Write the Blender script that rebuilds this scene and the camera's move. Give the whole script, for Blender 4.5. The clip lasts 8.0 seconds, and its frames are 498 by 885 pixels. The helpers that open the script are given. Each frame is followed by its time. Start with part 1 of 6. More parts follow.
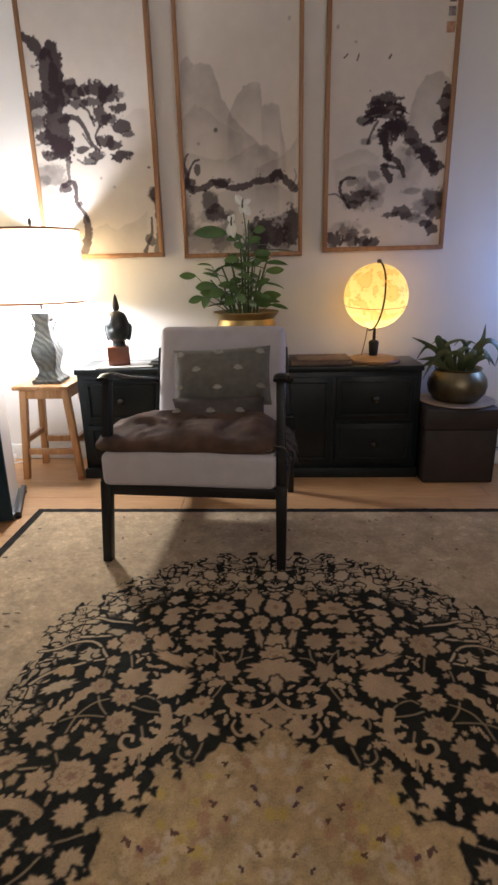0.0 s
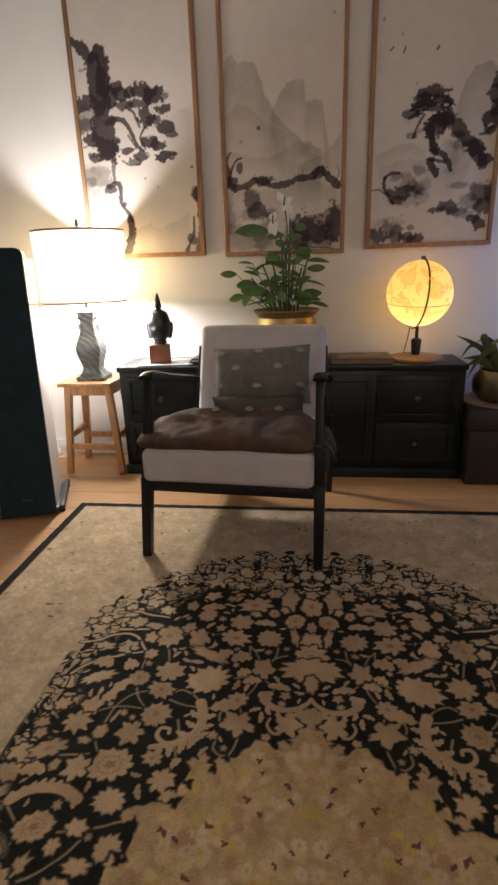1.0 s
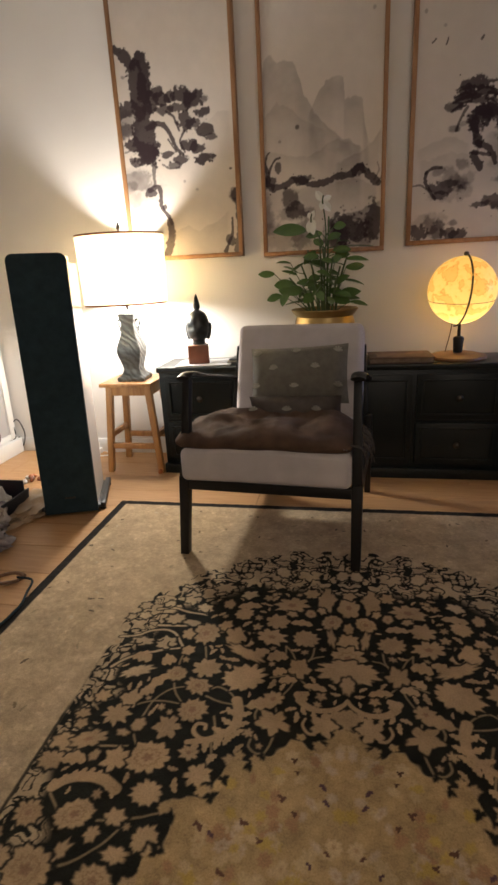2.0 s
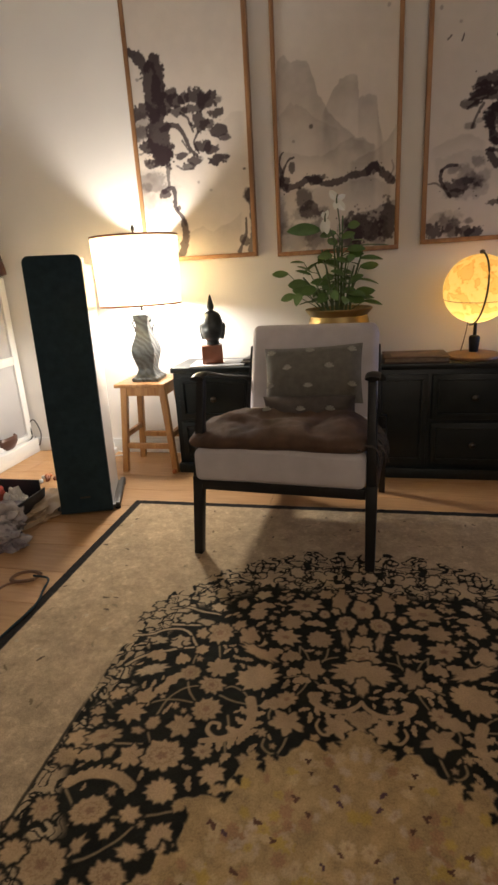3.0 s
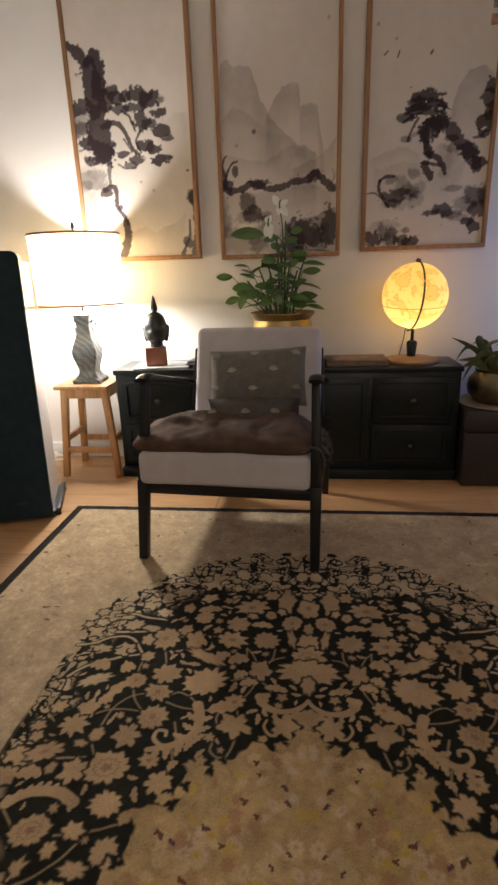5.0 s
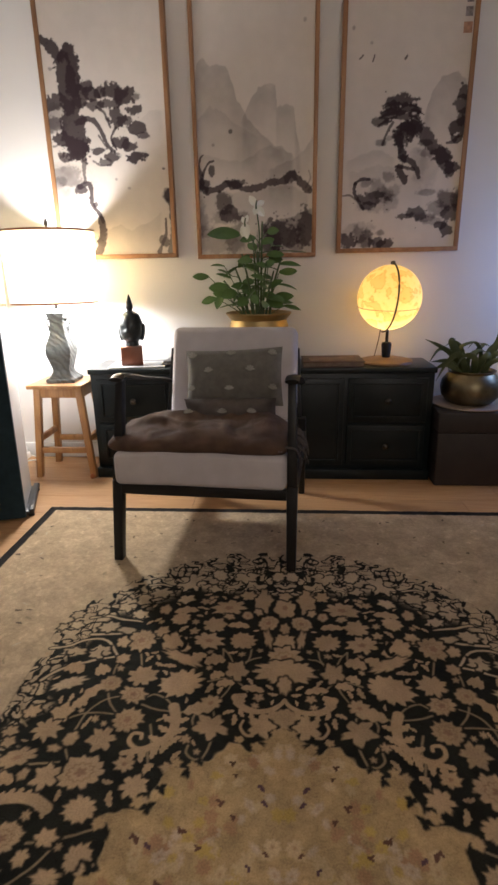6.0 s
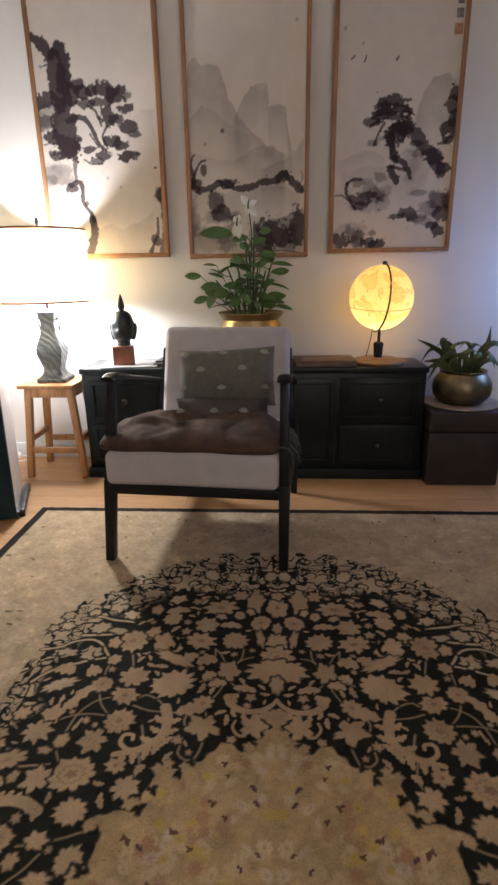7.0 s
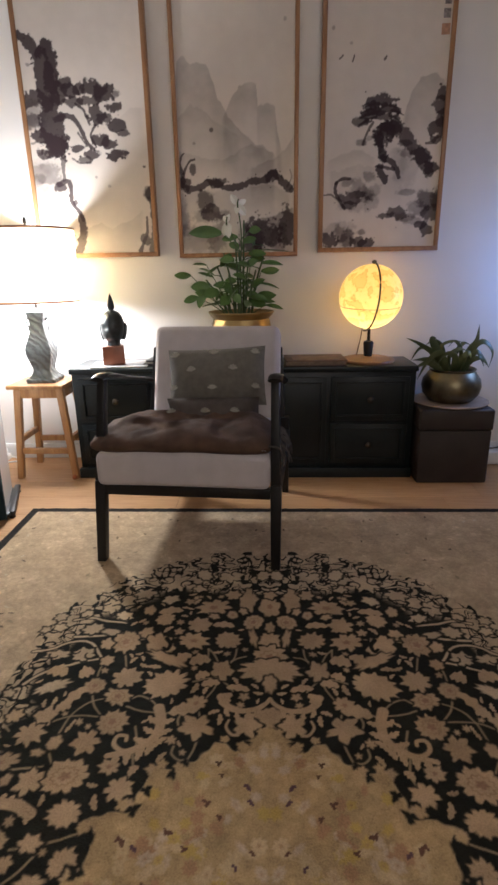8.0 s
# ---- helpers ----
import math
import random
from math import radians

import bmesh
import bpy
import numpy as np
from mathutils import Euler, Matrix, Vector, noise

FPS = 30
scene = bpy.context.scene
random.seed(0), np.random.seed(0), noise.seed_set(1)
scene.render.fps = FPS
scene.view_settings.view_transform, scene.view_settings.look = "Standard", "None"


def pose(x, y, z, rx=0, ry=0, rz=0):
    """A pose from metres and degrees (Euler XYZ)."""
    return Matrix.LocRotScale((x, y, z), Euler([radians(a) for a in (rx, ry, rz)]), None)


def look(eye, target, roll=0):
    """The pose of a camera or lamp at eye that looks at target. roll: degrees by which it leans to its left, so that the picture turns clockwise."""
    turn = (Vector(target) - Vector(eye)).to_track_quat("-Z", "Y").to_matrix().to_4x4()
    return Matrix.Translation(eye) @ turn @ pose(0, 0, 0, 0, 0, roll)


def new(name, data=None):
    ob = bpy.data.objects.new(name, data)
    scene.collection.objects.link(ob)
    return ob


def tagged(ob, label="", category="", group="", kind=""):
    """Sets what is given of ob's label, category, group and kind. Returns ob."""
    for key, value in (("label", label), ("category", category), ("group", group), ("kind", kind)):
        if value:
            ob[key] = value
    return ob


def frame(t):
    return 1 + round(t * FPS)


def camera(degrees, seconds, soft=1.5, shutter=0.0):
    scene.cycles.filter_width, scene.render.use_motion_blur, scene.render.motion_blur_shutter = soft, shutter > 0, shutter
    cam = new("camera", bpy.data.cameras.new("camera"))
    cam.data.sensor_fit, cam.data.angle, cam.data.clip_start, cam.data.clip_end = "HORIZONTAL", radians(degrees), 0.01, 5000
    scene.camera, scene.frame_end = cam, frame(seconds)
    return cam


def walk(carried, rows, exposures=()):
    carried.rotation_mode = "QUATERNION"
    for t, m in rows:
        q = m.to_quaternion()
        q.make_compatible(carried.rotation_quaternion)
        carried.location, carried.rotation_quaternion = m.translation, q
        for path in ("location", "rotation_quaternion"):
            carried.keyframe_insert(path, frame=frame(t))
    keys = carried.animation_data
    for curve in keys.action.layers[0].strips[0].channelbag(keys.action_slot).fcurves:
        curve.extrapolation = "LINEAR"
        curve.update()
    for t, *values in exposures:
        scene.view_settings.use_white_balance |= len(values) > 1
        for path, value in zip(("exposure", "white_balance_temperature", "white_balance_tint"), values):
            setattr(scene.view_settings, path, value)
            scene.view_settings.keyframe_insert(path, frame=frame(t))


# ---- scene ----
cam = camera(50.3, 8.0, soft=2.7)

PATH = [
    (0, (0.167, 0.097, 0.986), (0.068, 1.999, 0.374), -1.3),
    (0.5, (0.167, 0.096, 0.987), (0.019, 1.994, 0.376), -1.4),
    (1, (0.165, 0.095, 0.994), (-0.076, 1.981, 0.374), -1.8),
    (1.5, (0.168, 0.093, 0.995), (-0.155, 1.967, 0.376), -2.4),
    (3, (0.17, 0.09, 0.996), (-0.264, 1.944, 0.383), -3.4),
    (3.5, (0.167, 0.09, 0.996), (-0.265, 1.944, 0.383), -3.4),
    (4, (0.17, 0.092, 0.995), (-0.21, 1.958, 0.386), -2.8),
    (4.5, (0.168, 0.092, 0.994), (-0.119, 1.975, 0.384), -2.3),
    (5, (0.168, 0.092, 0.992), (-0.062, 1.983, 0.382), -1.9),
    (6.5, (0.168, 0.095, 0.989), (0.049, 1.996, 0.378), -0.9),
    (7, (0.17, 0.096, 0.987), (0.055, 1.997, 0.377), -0.9),
    (7.5, (0.17, 0.094, 0.99), (0.063, 1.995, 0.378), -0.9),
    (8, (0.169, 0.095, 0.989), (0.088, 1.996, 0.375), -1.0),
]
EXPOSURES = [(0.0, 0.15, 5600, 11), (0.5, 0.1, 5700, 11), (1.0, 0.0, 5950, 10), (1.5, -0.08, 6200, 10), (3.0, -0.16, 6500, 10), (3.5, -0.16, 6500, 10), (4.0, -0.13, 6400, 10), (4.5, -0.08, 6300, 10), (5.0, 0.0, 6200, 10), (6.5, 0.14, 5650, 11), (7.0, 0.16, 5600, 11), (8.0, 0.18, 5550, 11)]
walk(cam, [(t, look(eye, target, roll)) for t, eye, target, roll in PATH], EXPOSURES)

# ---- world and light ----
world = bpy.data.worlds.new("dusk")
scene.world = world
world.use_nodes = True
sky = world.node_tree.nodes.new("ShaderNodeTexSky")
sky.sky_type = "NISHITA"
sky.sun_disc = False
sky.sun_elevation = radians(-3)
sky.sun_rotation = radians(200)
world.node_tree.links.new(sky.outputs[0], world.node_tree.nodes["Background"].inputs[0])
world.node_tree.nodes["Background"].inputs[1].default_value = 0.12


def lamp(name, kind, m, watts, colour, size=0.05, size_y=None):
    data = bpy.data.lights.new(name, kind)
    data.energy, data.color = watts, colour
    if kind == "POINT":
        data.shadow_soft_size = size
    else:
        data.shape, data.size, data.size_y = "RECTANGLE", size, size_y or size
    ob = new(name, data)
    ob.matrix_basis = m
    return ob


# the bulb of the table lamp, the bulb in the globe
lamp("table_lamp_bulb", "POINT", pose(-0.955, 2.695, 0.93), 57, (1.0, 0.93, 0.84), 0.06)
lamp("globe_bulb", "POINT", pose(0.65, 2.735, 0.79), 1.5, (1.0, 0.82, 0.47), 0.03)
# fill added for surfaces that face the camera; unseen, no fixture
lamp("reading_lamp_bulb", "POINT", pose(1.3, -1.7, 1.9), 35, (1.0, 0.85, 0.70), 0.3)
# blue fill added for the glow on the wall at the right
lamp("window_dusk", "AREA", pose(1.77, 2.66, 0.96, 0, 90, 0), 4.2, (0.30, 0.48, 1.0), 0.34, 0.3)

# ---- helpers of this scene ----
def part(name, bm, material, parent=None, label="", smooth=True, loc=None):
    me = bpy.data.meshes.new(name)
    bmesh.ops.recalc_face_normals(bm, faces=bm.faces[:])
    bm.to_mesh(me)
    bm.free()
    me.materials.append(material)
    if smooth:
        for p in me.polygons:
            p.use_smooth = True
        me.set_sharp_from_angle(angle=radians(40))
    ob = new(name, me)
    if parent is not None:
        ob.parent = parent
    if loc is not None:
        ob.matrix_basis = loc
    if label:
        ob["label"] = label
    return ob


def thing(name, m, label, category, group="", kind=""):
    ob = new(name)
    ob.empty_display_size = 0.05
    ob.matrix_basis = m
    return tagged(ob, label, category, group, kind)


def box(x0, x1, y0, y1, z0, z1, bevel=0.0, seg=2, bm=None):
    bm2 = bmesh.new()
    bmesh.ops.create_cube(bm2, size=1)
    for v in bm2.verts:
        v.co = Vector(((x0 + x1) / 2 + v.co.x * (x1 - x0), (y0 + y1) / 2 + v.co.y * (y1 - y0), (z0 + z1) / 2 + v.co.z * (z1 - z0)))
    if bevel:
        bmesh.ops.bevel(bm2, geom=bm2.edges[:] + bm2.verts[:], offset=bevel, segments=seg, profile=0.5, affect="EDGES")
    return join(bm, bm2)


def join(bm, other):
    if bm is None:
        return other
    me = bpy.data.meshes.new("tmp")
    other.to_mesh(me)
    other.free()
    bm.from_mesh(me)
    bpy.data.meshes.remove(me)
    return bm


def loft(rings, closed=True, caps=True, bm=None):
    """Skin a list of rings of points."""
    bm = bm or bmesh.new()
    rows = [[bm.verts.new(p) for p in r] for r in rings]
    n = len(rows[0])
    for a, b in zip(rows, rows[1:]):
        for i in range(n if closed else n - 1):
            j = (i + 1) % n
            bm.faces.new((a[i], a[j], b[j], b[i]))
    if caps:
        bm.faces.new(rows[0][::-1])
        bm.faces.new(rows[-1])
    return bm


def lathe(profile, n=32, sx=1.0, sy=1.0, bm=None, caps=True, c=(0, 0, 0)):
    rings = [[(c[0] + r * sx * math.cos(2 * math.pi * i / n), c[1] + r * sy * math.sin(2 * math.pi * i / n), c[2] + z) for i in range(n)] for r, z in profile]
    return loft(rings, bm=bm, caps=caps)


def tube(pts, r, n=8, bm=None, taper=None, flat=1.0):
    """A round bar along points; taper scales the radius from start to end."""
    pts = [Vector(p) for p in pts]
    rings = []
    for i, p in enumerate(pts):
        d = (pts[min(i + 1, len(pts) - 1)] - pts[max(i - 1, 0)]).normalized()
        ref = Vector((0, 0, 1)) if abs(d.z) < 0.9 else Vector((0, 1, 0))
        s = d.cross(ref).normalized()
        u = s.cross(d)
        rr = r * (1 if taper is None else 1 + (taper - 1) * i / (len(pts) - 1))
        rings.append([p + s * rr * math.cos(2 * math.pi * k / n) + u * rr * flat * math.sin(2 * math.pi * k / n) for k in range(n)])
    return loft(rings, bm=bm)


def beam(a, b, w0, d0, w1=None, d1=None, bevel=0.003, bm=None):
    """A square bar from a to b, its width along x and depth along y at each end."""
    w1, d1 = w1 or w0, d1 or d0
    bm2 = loft([[(p[0] + sx * w / 2, p[1] + sy * d / 2, p[2]) for sx, sy in ((-1, -1), (1, -1), (1, 1), (-1, 1))] for p, w, d in ((a, w0, d0), (b, w1, d1))])
    bmesh.ops.bevel(bm2, geom=bm2.edges[:], offset=bevel, segments=2, profile=0.5, affect="EDGES")
    return join(bm, bm2)


def spline(pts, n=24):
    """Catmull-Rom through the points."""
    p = [Vector(q) for q in pts]
    p = [p[0] * 2 - p[1]] + p + [p[-1] * 2 - p[-2]]
    out = []
    m = len(p) - 3
    for i in range(n + 1):
        s = min(i * m / n, m - 1e-6)
        k, t = int(s), s - int(s)
        a, b, c, d = p[k:k + 4]
        out.append(0.5 * (2 * b + (c - a) * t + (2 * a - 5 * b + 4 * c - d) * t * t + (3 * b - a - 3 * c + d) * t ** 3))
    return out


def cushion(w, d, h, puff=0.35, n=20, seed=0, rough=0.004):
    """A stuffed cushion, centred, its faces swelling from the seam."""
    bm = bmesh.new()
    rows = []
    for side in (1, -1):
        g = {}
        for i in range(n + 1):
            for j in range(n + 1):
                u, v = i / n * 2 - 1, j / n * 2 - 1
                e = ((1 - u * u) * (1 - v * v)) ** 0.33
                x, y = u * w / 2 * (1 - 0.035 * (1 - v * v)), v * d / 2 * (1 - 0.05 * (1 - u * u))
                z = side * h / 2 * (e * (1 - puff) + puff * e * (1 - u * u) * (1 - v * v) + 0.0)
                z += rough * noise.noise((x * 9 + seed, y * 9, side * 3)) * e
                g[i, j] = bm.verts.new((x, y, z))
        rows.append(g)
    for g, flip in zip(rows, (False, True)):
        for i in range(n):
            for j in range(n):
                q = [g[i, j], g[i + 1, j], g[i + 1, j + 1], g[i, j + 1]]
                bm.faces.new(q[::-1] if flip else q)
    bmesh.ops.remove_doubles(bm, verts=bm.verts[:], dist=0.0006)
    return bm


# ---- materials ----
def material(name, colour, rough=0.6, metal=0.0, vary=0.15, scale=12.0, bump=0.0, bump_scale=120.0, second=None, stretch=(1, 1, 1), sheen=0.0, coat=0.0, spec=None):
    m = bpy.data.materials.new(name)
    m.use_nodes = True
    nt = m.node_tree
    b = nt.nodes["Principled BSDF"]
    b.inputs["Roughness"].default_value = rough
    b.inputs["Metallic"].default_value = metal
    b.inputs["Sheen Weight"].default_value = sheen
    b.inputs["Coat Weight"].default_value = coat
    if spec is not None:
        b.inputs["Specular IOR Level"].default_value = spec
    co = nt.nodes.new("ShaderNodeTexCoord")
    mp = nt.nodes.new("ShaderNodeMapping")
    mp.inputs["Scale"].default_value = stretch
    nt.links.new(co.outputs["Object"], mp.inputs[0])
    nz = nt.nodes.new("ShaderNodeTexNoise")
    nz.inputs["Scale"].default_value = scale
    nz.inputs["Detail"].default_value = 6
    nt.links.new(mp.outputs[0], nz.inputs[0])
    mix = nt.nodes.new("ShaderNodeMix")
    mix.data_type = "RGBA"
    c2 = second or [c * (1 - vary) for c in colour]
    mix.inputs[6].default_value = (*[min(1, c * (1 + vary * 0.6)) for c in colour], 1) if second is None else (*colour, 1)
    mix.inputs[7].default_value = (*c2, 1)
    ramp = nt.nodes.new("ShaderNodeMapRange")
    ramp.inputs["From Min"].default_value, ramp.inputs["From Max"].default_value = 0.32, 0.68
    nt.links.new(nz.outputs[0], ramp.inputs[0])
    nt.links.new(ramp.outputs[0], mix.inputs[0])
    nt.links.new(mix.outputs[2], b.inputs["Base Color"])
    rr = nt.nodes.new("ShaderNodeMapRange")
    rr.inputs["To Min"].default_value, rr.inputs["To Max"].default_value = max(0, rough - 0.08), min(1, rough + 0.08)
    nt.links.new(nz.outputs[0], rr.inputs[0])
    nt.links.new(rr.outputs[0], b.inputs["Roughness"])
    if bump:
        n2 = nt.nodes.new("ShaderNodeTexNoise")
        n2.inputs["Scale"].default_value = bump_scale
        n2.inputs["Detail"].default_value = 3
        nt.links.new(mp.outputs[0], n2.inputs[0])
        bp = nt.nodes.new("ShaderNodeBump")
        bp.inputs["Strength"].default_value = bump
        bp.inputs["Distance"].default_value = 0.004
        nt.links.new(n2.outputs[0], bp.inputs["Height"])
        nt.links.new(bp.outputs[0], b.inputs["Normal"])
    return m


def woven(name, attribute, rough, grain, grain_scale, bump):
    """A cloth or paper whose pattern is stored on its mesh."""
    m = bpy.data.materials.new(name)
    m.use_nodes = True
    nt = m.node_tree
    b = nt.nodes["Principled BSDF"]
    b.inputs["Roughness"].default_value = rough
    b.inputs["Specular IOR Level"].default_value = 0.15
    at = nt.nodes.new("ShaderNodeAttribute")
    at.attribute_name = attribute
    co = nt.nodes.new("ShaderNodeTexCoord")
    nz = nt.nodes.new("ShaderNodeTexNoise")
    nz.inputs["Scale"].default_value = grain_scale
    nz.inputs["Detail"].default_value = 4
    nt.links.new(co.outputs["Object"], nz.inputs[0])
    n2 = nt.nodes.new("ShaderNodeTexNoise")
    n2.inputs["Scale"].default_value = grain_scale * 0.06
    n2.inputs["Detail"].default_value = 4
    nt.links.new(co.outputs["Object"], n2.inputs[0])
    add = nt.nodes.new("ShaderNodeMath")
    add.operation = "ADD"
    nt.links.new(nz.outputs[0], add.inputs[0])
    nt.links.new(n2.outputs[0], add.inputs[1])
    mr = nt.nodes.new("ShaderNodeMapRange")
    mr.inputs["From Min"].default_value, mr.inputs["From Max"].default_value = 0.6, 1.4
    mr.inputs["To Min"].default_value, mr.inputs["To Max"].default_value = 1 - grain, 1 + grain
    nt.links.new(add.outputs[0], mr.inputs[0])
    mul = nt.nodes.new("ShaderNodeVectorMath")
    mul.operation = "SCALE"
    nt.links.new(at.outputs["Color"], mul.inputs[0])
    nt.links.new(mr.outputs[0], mul.inputs["Scale"])
    nt.links.new(mul.outputs[0], b.inputs["Base Color"])
    bp = nt.nodes.new("ShaderNodeBump")
    bp.inputs["Strength"].default_value = bump
    bp.inputs["Distance"].default_value = 0.004
    nt.links.new(nz.outputs[0], bp.inputs["Height"])
    nt.links.new(bp.outputs[0], b.inputs["Normal"])
    return m


WALL = material("wall_paint", (0.78, 0.76, 0.73), 0.75, vary=0.03, scale=3, bump=0.06, bump_scale=90)
CEIL = material("ceiling_paint", (0.8, 0.79, 0.77), 0.8, vary=0.02, scale=2)
WHITE = material("white_lacquer", (0.78, 0.78, 0.77), 0.35, vary=0.03, scale=5)
SUBFLOOR = material("dark_underlay", (0.05, 0.035, 0.025), 0.9)
AGEDBRASS = material("tarnished_brass", (0.20, 0.17, 0.105), 0.4, metal=1.0, vary=0.5, scale=9, bump=0.08, bump_scale=30)
PINE = material("honey_wood", (0.5, 0.27, 0.1), 0.42, scale=9, second=(0.34, 0.16, 0.055), stretch=(6, 6, 0.6), coat=0.2)
FRAMEWOOD = material("frame_wood", (0.38, 0.2, 0.09), 0.45, scale=8, second=(0.27, 0.13, 0.055), stretch=(5, 5, 0.7))
BLACKWOOD = material("black_green_wood", (0.008, 0.0125, 0.013), 0.36, vary=0.35, scale=6, bump=0.06, bump_scale=60, spec=0.3)
EBONY = material("ebonised_wood", (0.010, 0.0095, 0.009), 0.45, vary=0.3, scale=8, spec=0.3)
GRILLE = material("grille_cloth", (0.009, 0.027, 0.037), 0.9, vary=0.2, scale=30, bump=0.3, bump_scale=900)
GREY = material("grey_mauve_cotton", (0.50, 0.465, 0.47), 0.9, vary=0.08, scale=14, bump=0.25, bump_scale=600, sheen=0.15)
PILLOW = material("grey_green_wool", (0.15, 0.14, 0.117), 0.95, vary=0.15, scale=40, bump=0.4, bump_scale=500, sheen=0.1)
# pillow wool with the low pillow's shade put into its colour; also dark fringe
DARKENEDWOOL = material("darkened_wool", (0.085, 0.07, 0.06), 0.95, vary=0.15, scale=40, bump=0.4, bump_scale=500)
TUFT = material("cream_embroidery", (0.36, 0.35, 0.30), 0.9, vary=0.15, scale=60, bump=0.4, bump_scale=500)
THROW = material("brown_fleece", (0.085, 0.048, 0.031), 1.0, vary=0.35, scale=14, bump=0.6, bump_scale=350)
BRASS = material("aged_brass", (0.38, 0.28, 0.125), 0.44, metal=1.0, vary=0.4, scale=7, bump=0.05, bump_scale=40)
BRONZE = material("green_bronze", (0.085, 0.092, 0.09), 0.36, metal=0.4, scale=22, second=(0.13, 0.145, 0.145), bump=0.6, bump_scale=45)
# cast relief of slanting bands
relief = BRONZE.node_tree.nodes.new("ShaderNodeTexWave")
relief.bands_direction = "DIAGONAL"
relief.inputs["Scale"].default_value = 15
relief.inputs["Distortion"].default_value = 9
relief.inputs["Detail"].default_value = 3
BRONZE.node_tree.links.new(BRONZE.node_tree.nodes["Texture Coordinate"].outputs["Object"], relief.inputs[0])
BRONZE.node_tree.links.new(relief.outputs[1], BRONZE.node_tree.nodes["Bump"].inputs["Height"])
BRONZE.node_tree.links.new(relief.outputs[1], BRONZE.node_tree.nodes["Mix"].inputs[0])
DARKBRONZE = material("dark_bronze", (0.05, 0.055, 0.055), 0.35, metal=0.6, vary=0.4, scale=20)
REDWOOD = material("red_brown_wood", (0.22, 0.07, 0.03), 0.4, vary=0.3, scale=12)
DARKWOOD = material("dark_red_wood", (0.10, 0.045, 0.032), 0.4, vary=0.35, scale=12)
STEEL = material("dark_metal", (0.08, 0.07, 0.06), 0.35, metal=1.0, vary=0.2)
PLINTHMAT = material("plinth_grey", (0.03, 0.03, 0.032), 0.4, vary=0.2)
LEATHER = material("dark_brown_leather", (0.024, 0.016, 0.013), 0.55, vary=0.25, scale=10, bump=0.15, bump_scale=160)
LEAF = material("leaf_green", (0.10, 0.185, 0.04), 0.36, scale=9, second=(0.035, 0.085, 0.02))
DARKLEAF = material("dark_leaf_green", (0.13, 0.15, 0.06), 0.4, scale=9, second=(0.05, 0.075, 0.03))
STEM = material("stem_green", (0.06, 0.1, 0.035), 0.5, vary=0.2)
PETAL = material("white_petal", (0.8, 0.8, 0.74), 0.5, vary=0.08)
SOIL = material("soil", (0.03, 0.022, 0.016), 0.95, vary=0.4, scale=60, bump=0.8, bump_scale=120)


def board_wood():
    m = material("oak_board", (0.51, 0.30, 0.14), 0.42, scale=6, second=(0.42, 0.23, 0.10), stretch=(1, 12, 1), bump=0.05)
    nt = m.node_tree
    info = nt.nodes.new("ShaderNodeObjectInfo")
    mr = nt.nodes.new("ShaderNodeMapRange")
    mr.inputs["To Min"].default_value, mr.inputs["To Max"].default_value = 0.9, 1.1
    nt.links.new(info.outputs["Random"], mr.inputs[0])
    mul = nt.nodes.new("ShaderNodeVectorMath")
    mul.operation = "SCALE"
    b = nt.nodes["Principled BSDF"]
    nt.links.new(b.inputs["Base Color"].links[0].from_socket, mul.inputs[0])
    nt.links.new(mr.outputs[0], mul.inputs["Scale"])
    nt.links.new(mul.outputs[0], b.inputs["Base Color"])
    return m


OAKBOARD = board_wood()

# ---- the room ----
X0, X1, Y0, Y1, ZC = -2.35, 1.65, -2.6, 2.905, 2.75
part("floor", box(X0 - 0.1, X1 + 0.1, Y0 - 0.1, Y1 + 0.1, -0.12, -0.006), SUBFLOOR)
tagged(bpy.data.objects["floor"], "light oak plank floor, warm and satin, partly under a rug", "floor", kind="structure")
tagged(part("ceiling", box(X0 - 0.1, X1 + 0.1, Y0 - 0.1, Y1 + 0.1, ZC, ZC + 0.12), CEIL), "plain white painted ceiling", "ceiling", kind="structure")
tagged(part("wall_north", box(X0 - 0.1, X1 + 0.1, Y1, Y1 + 0.14, 0.0, ZC), WALL), "plain off-white painted wall behind the pictures", "wall", kind="structure")
tagged(part("wall_south", box(X0 - 0.1, X1 + 0.1, Y0 - 0.14, Y0, 0.0, ZC), WALL), "plain off-white painted wall", "wall", kind="structure")
tagged(part("wall_west", box(X0 - 0.14, X0, Y0, Y1, 0.0, ZC), WALL), "plain off-white painted wall beside the cabinet", "wall", kind="structure")
# east wall, set close and out of view, its window opening added for the blue fill
WY0, WY1, WZ0, WZ1 = 2.46, 2.86, 0.74, 1.18
bm = box(X1, X1 + 0.14, Y0, WY0, 0.0, ZC)
box(X1, X1 + 0.14, WY1, Y1, 0.0, ZC, bm=bm)
box(X1, X1 + 0.14, WY0, WY1, 0.0, WZ0, bm=bm)
box(X1, X1 + 0.14, WY0, WY1, WZ1, ZC, bm=bm)
tagged(part("wall_east", bm, WALL), "plain off-white wall with an added window opening", "wall", kind="structure")
win = thing("window_1", pose(X1 + 0.07, 0, 0), "unseen white framed window, added for the blue light from the right", "window", kind="structure")
for a, b, c, d in ((WY0, WY0 + 0.05, WZ0, WZ1), (WY1 - 0.05, WY1, WZ0, WZ1), (WY0 + 0.05, WY1 - 0.05, WZ0, WZ0 + 0.05), (WY0 + 0.05, WY1 - 0.05, WZ1 - 0.05, WZ1)):
    part("window_frame", box(-0.03, 0.03, a, b, c, d, 0.004), WHITE, win)

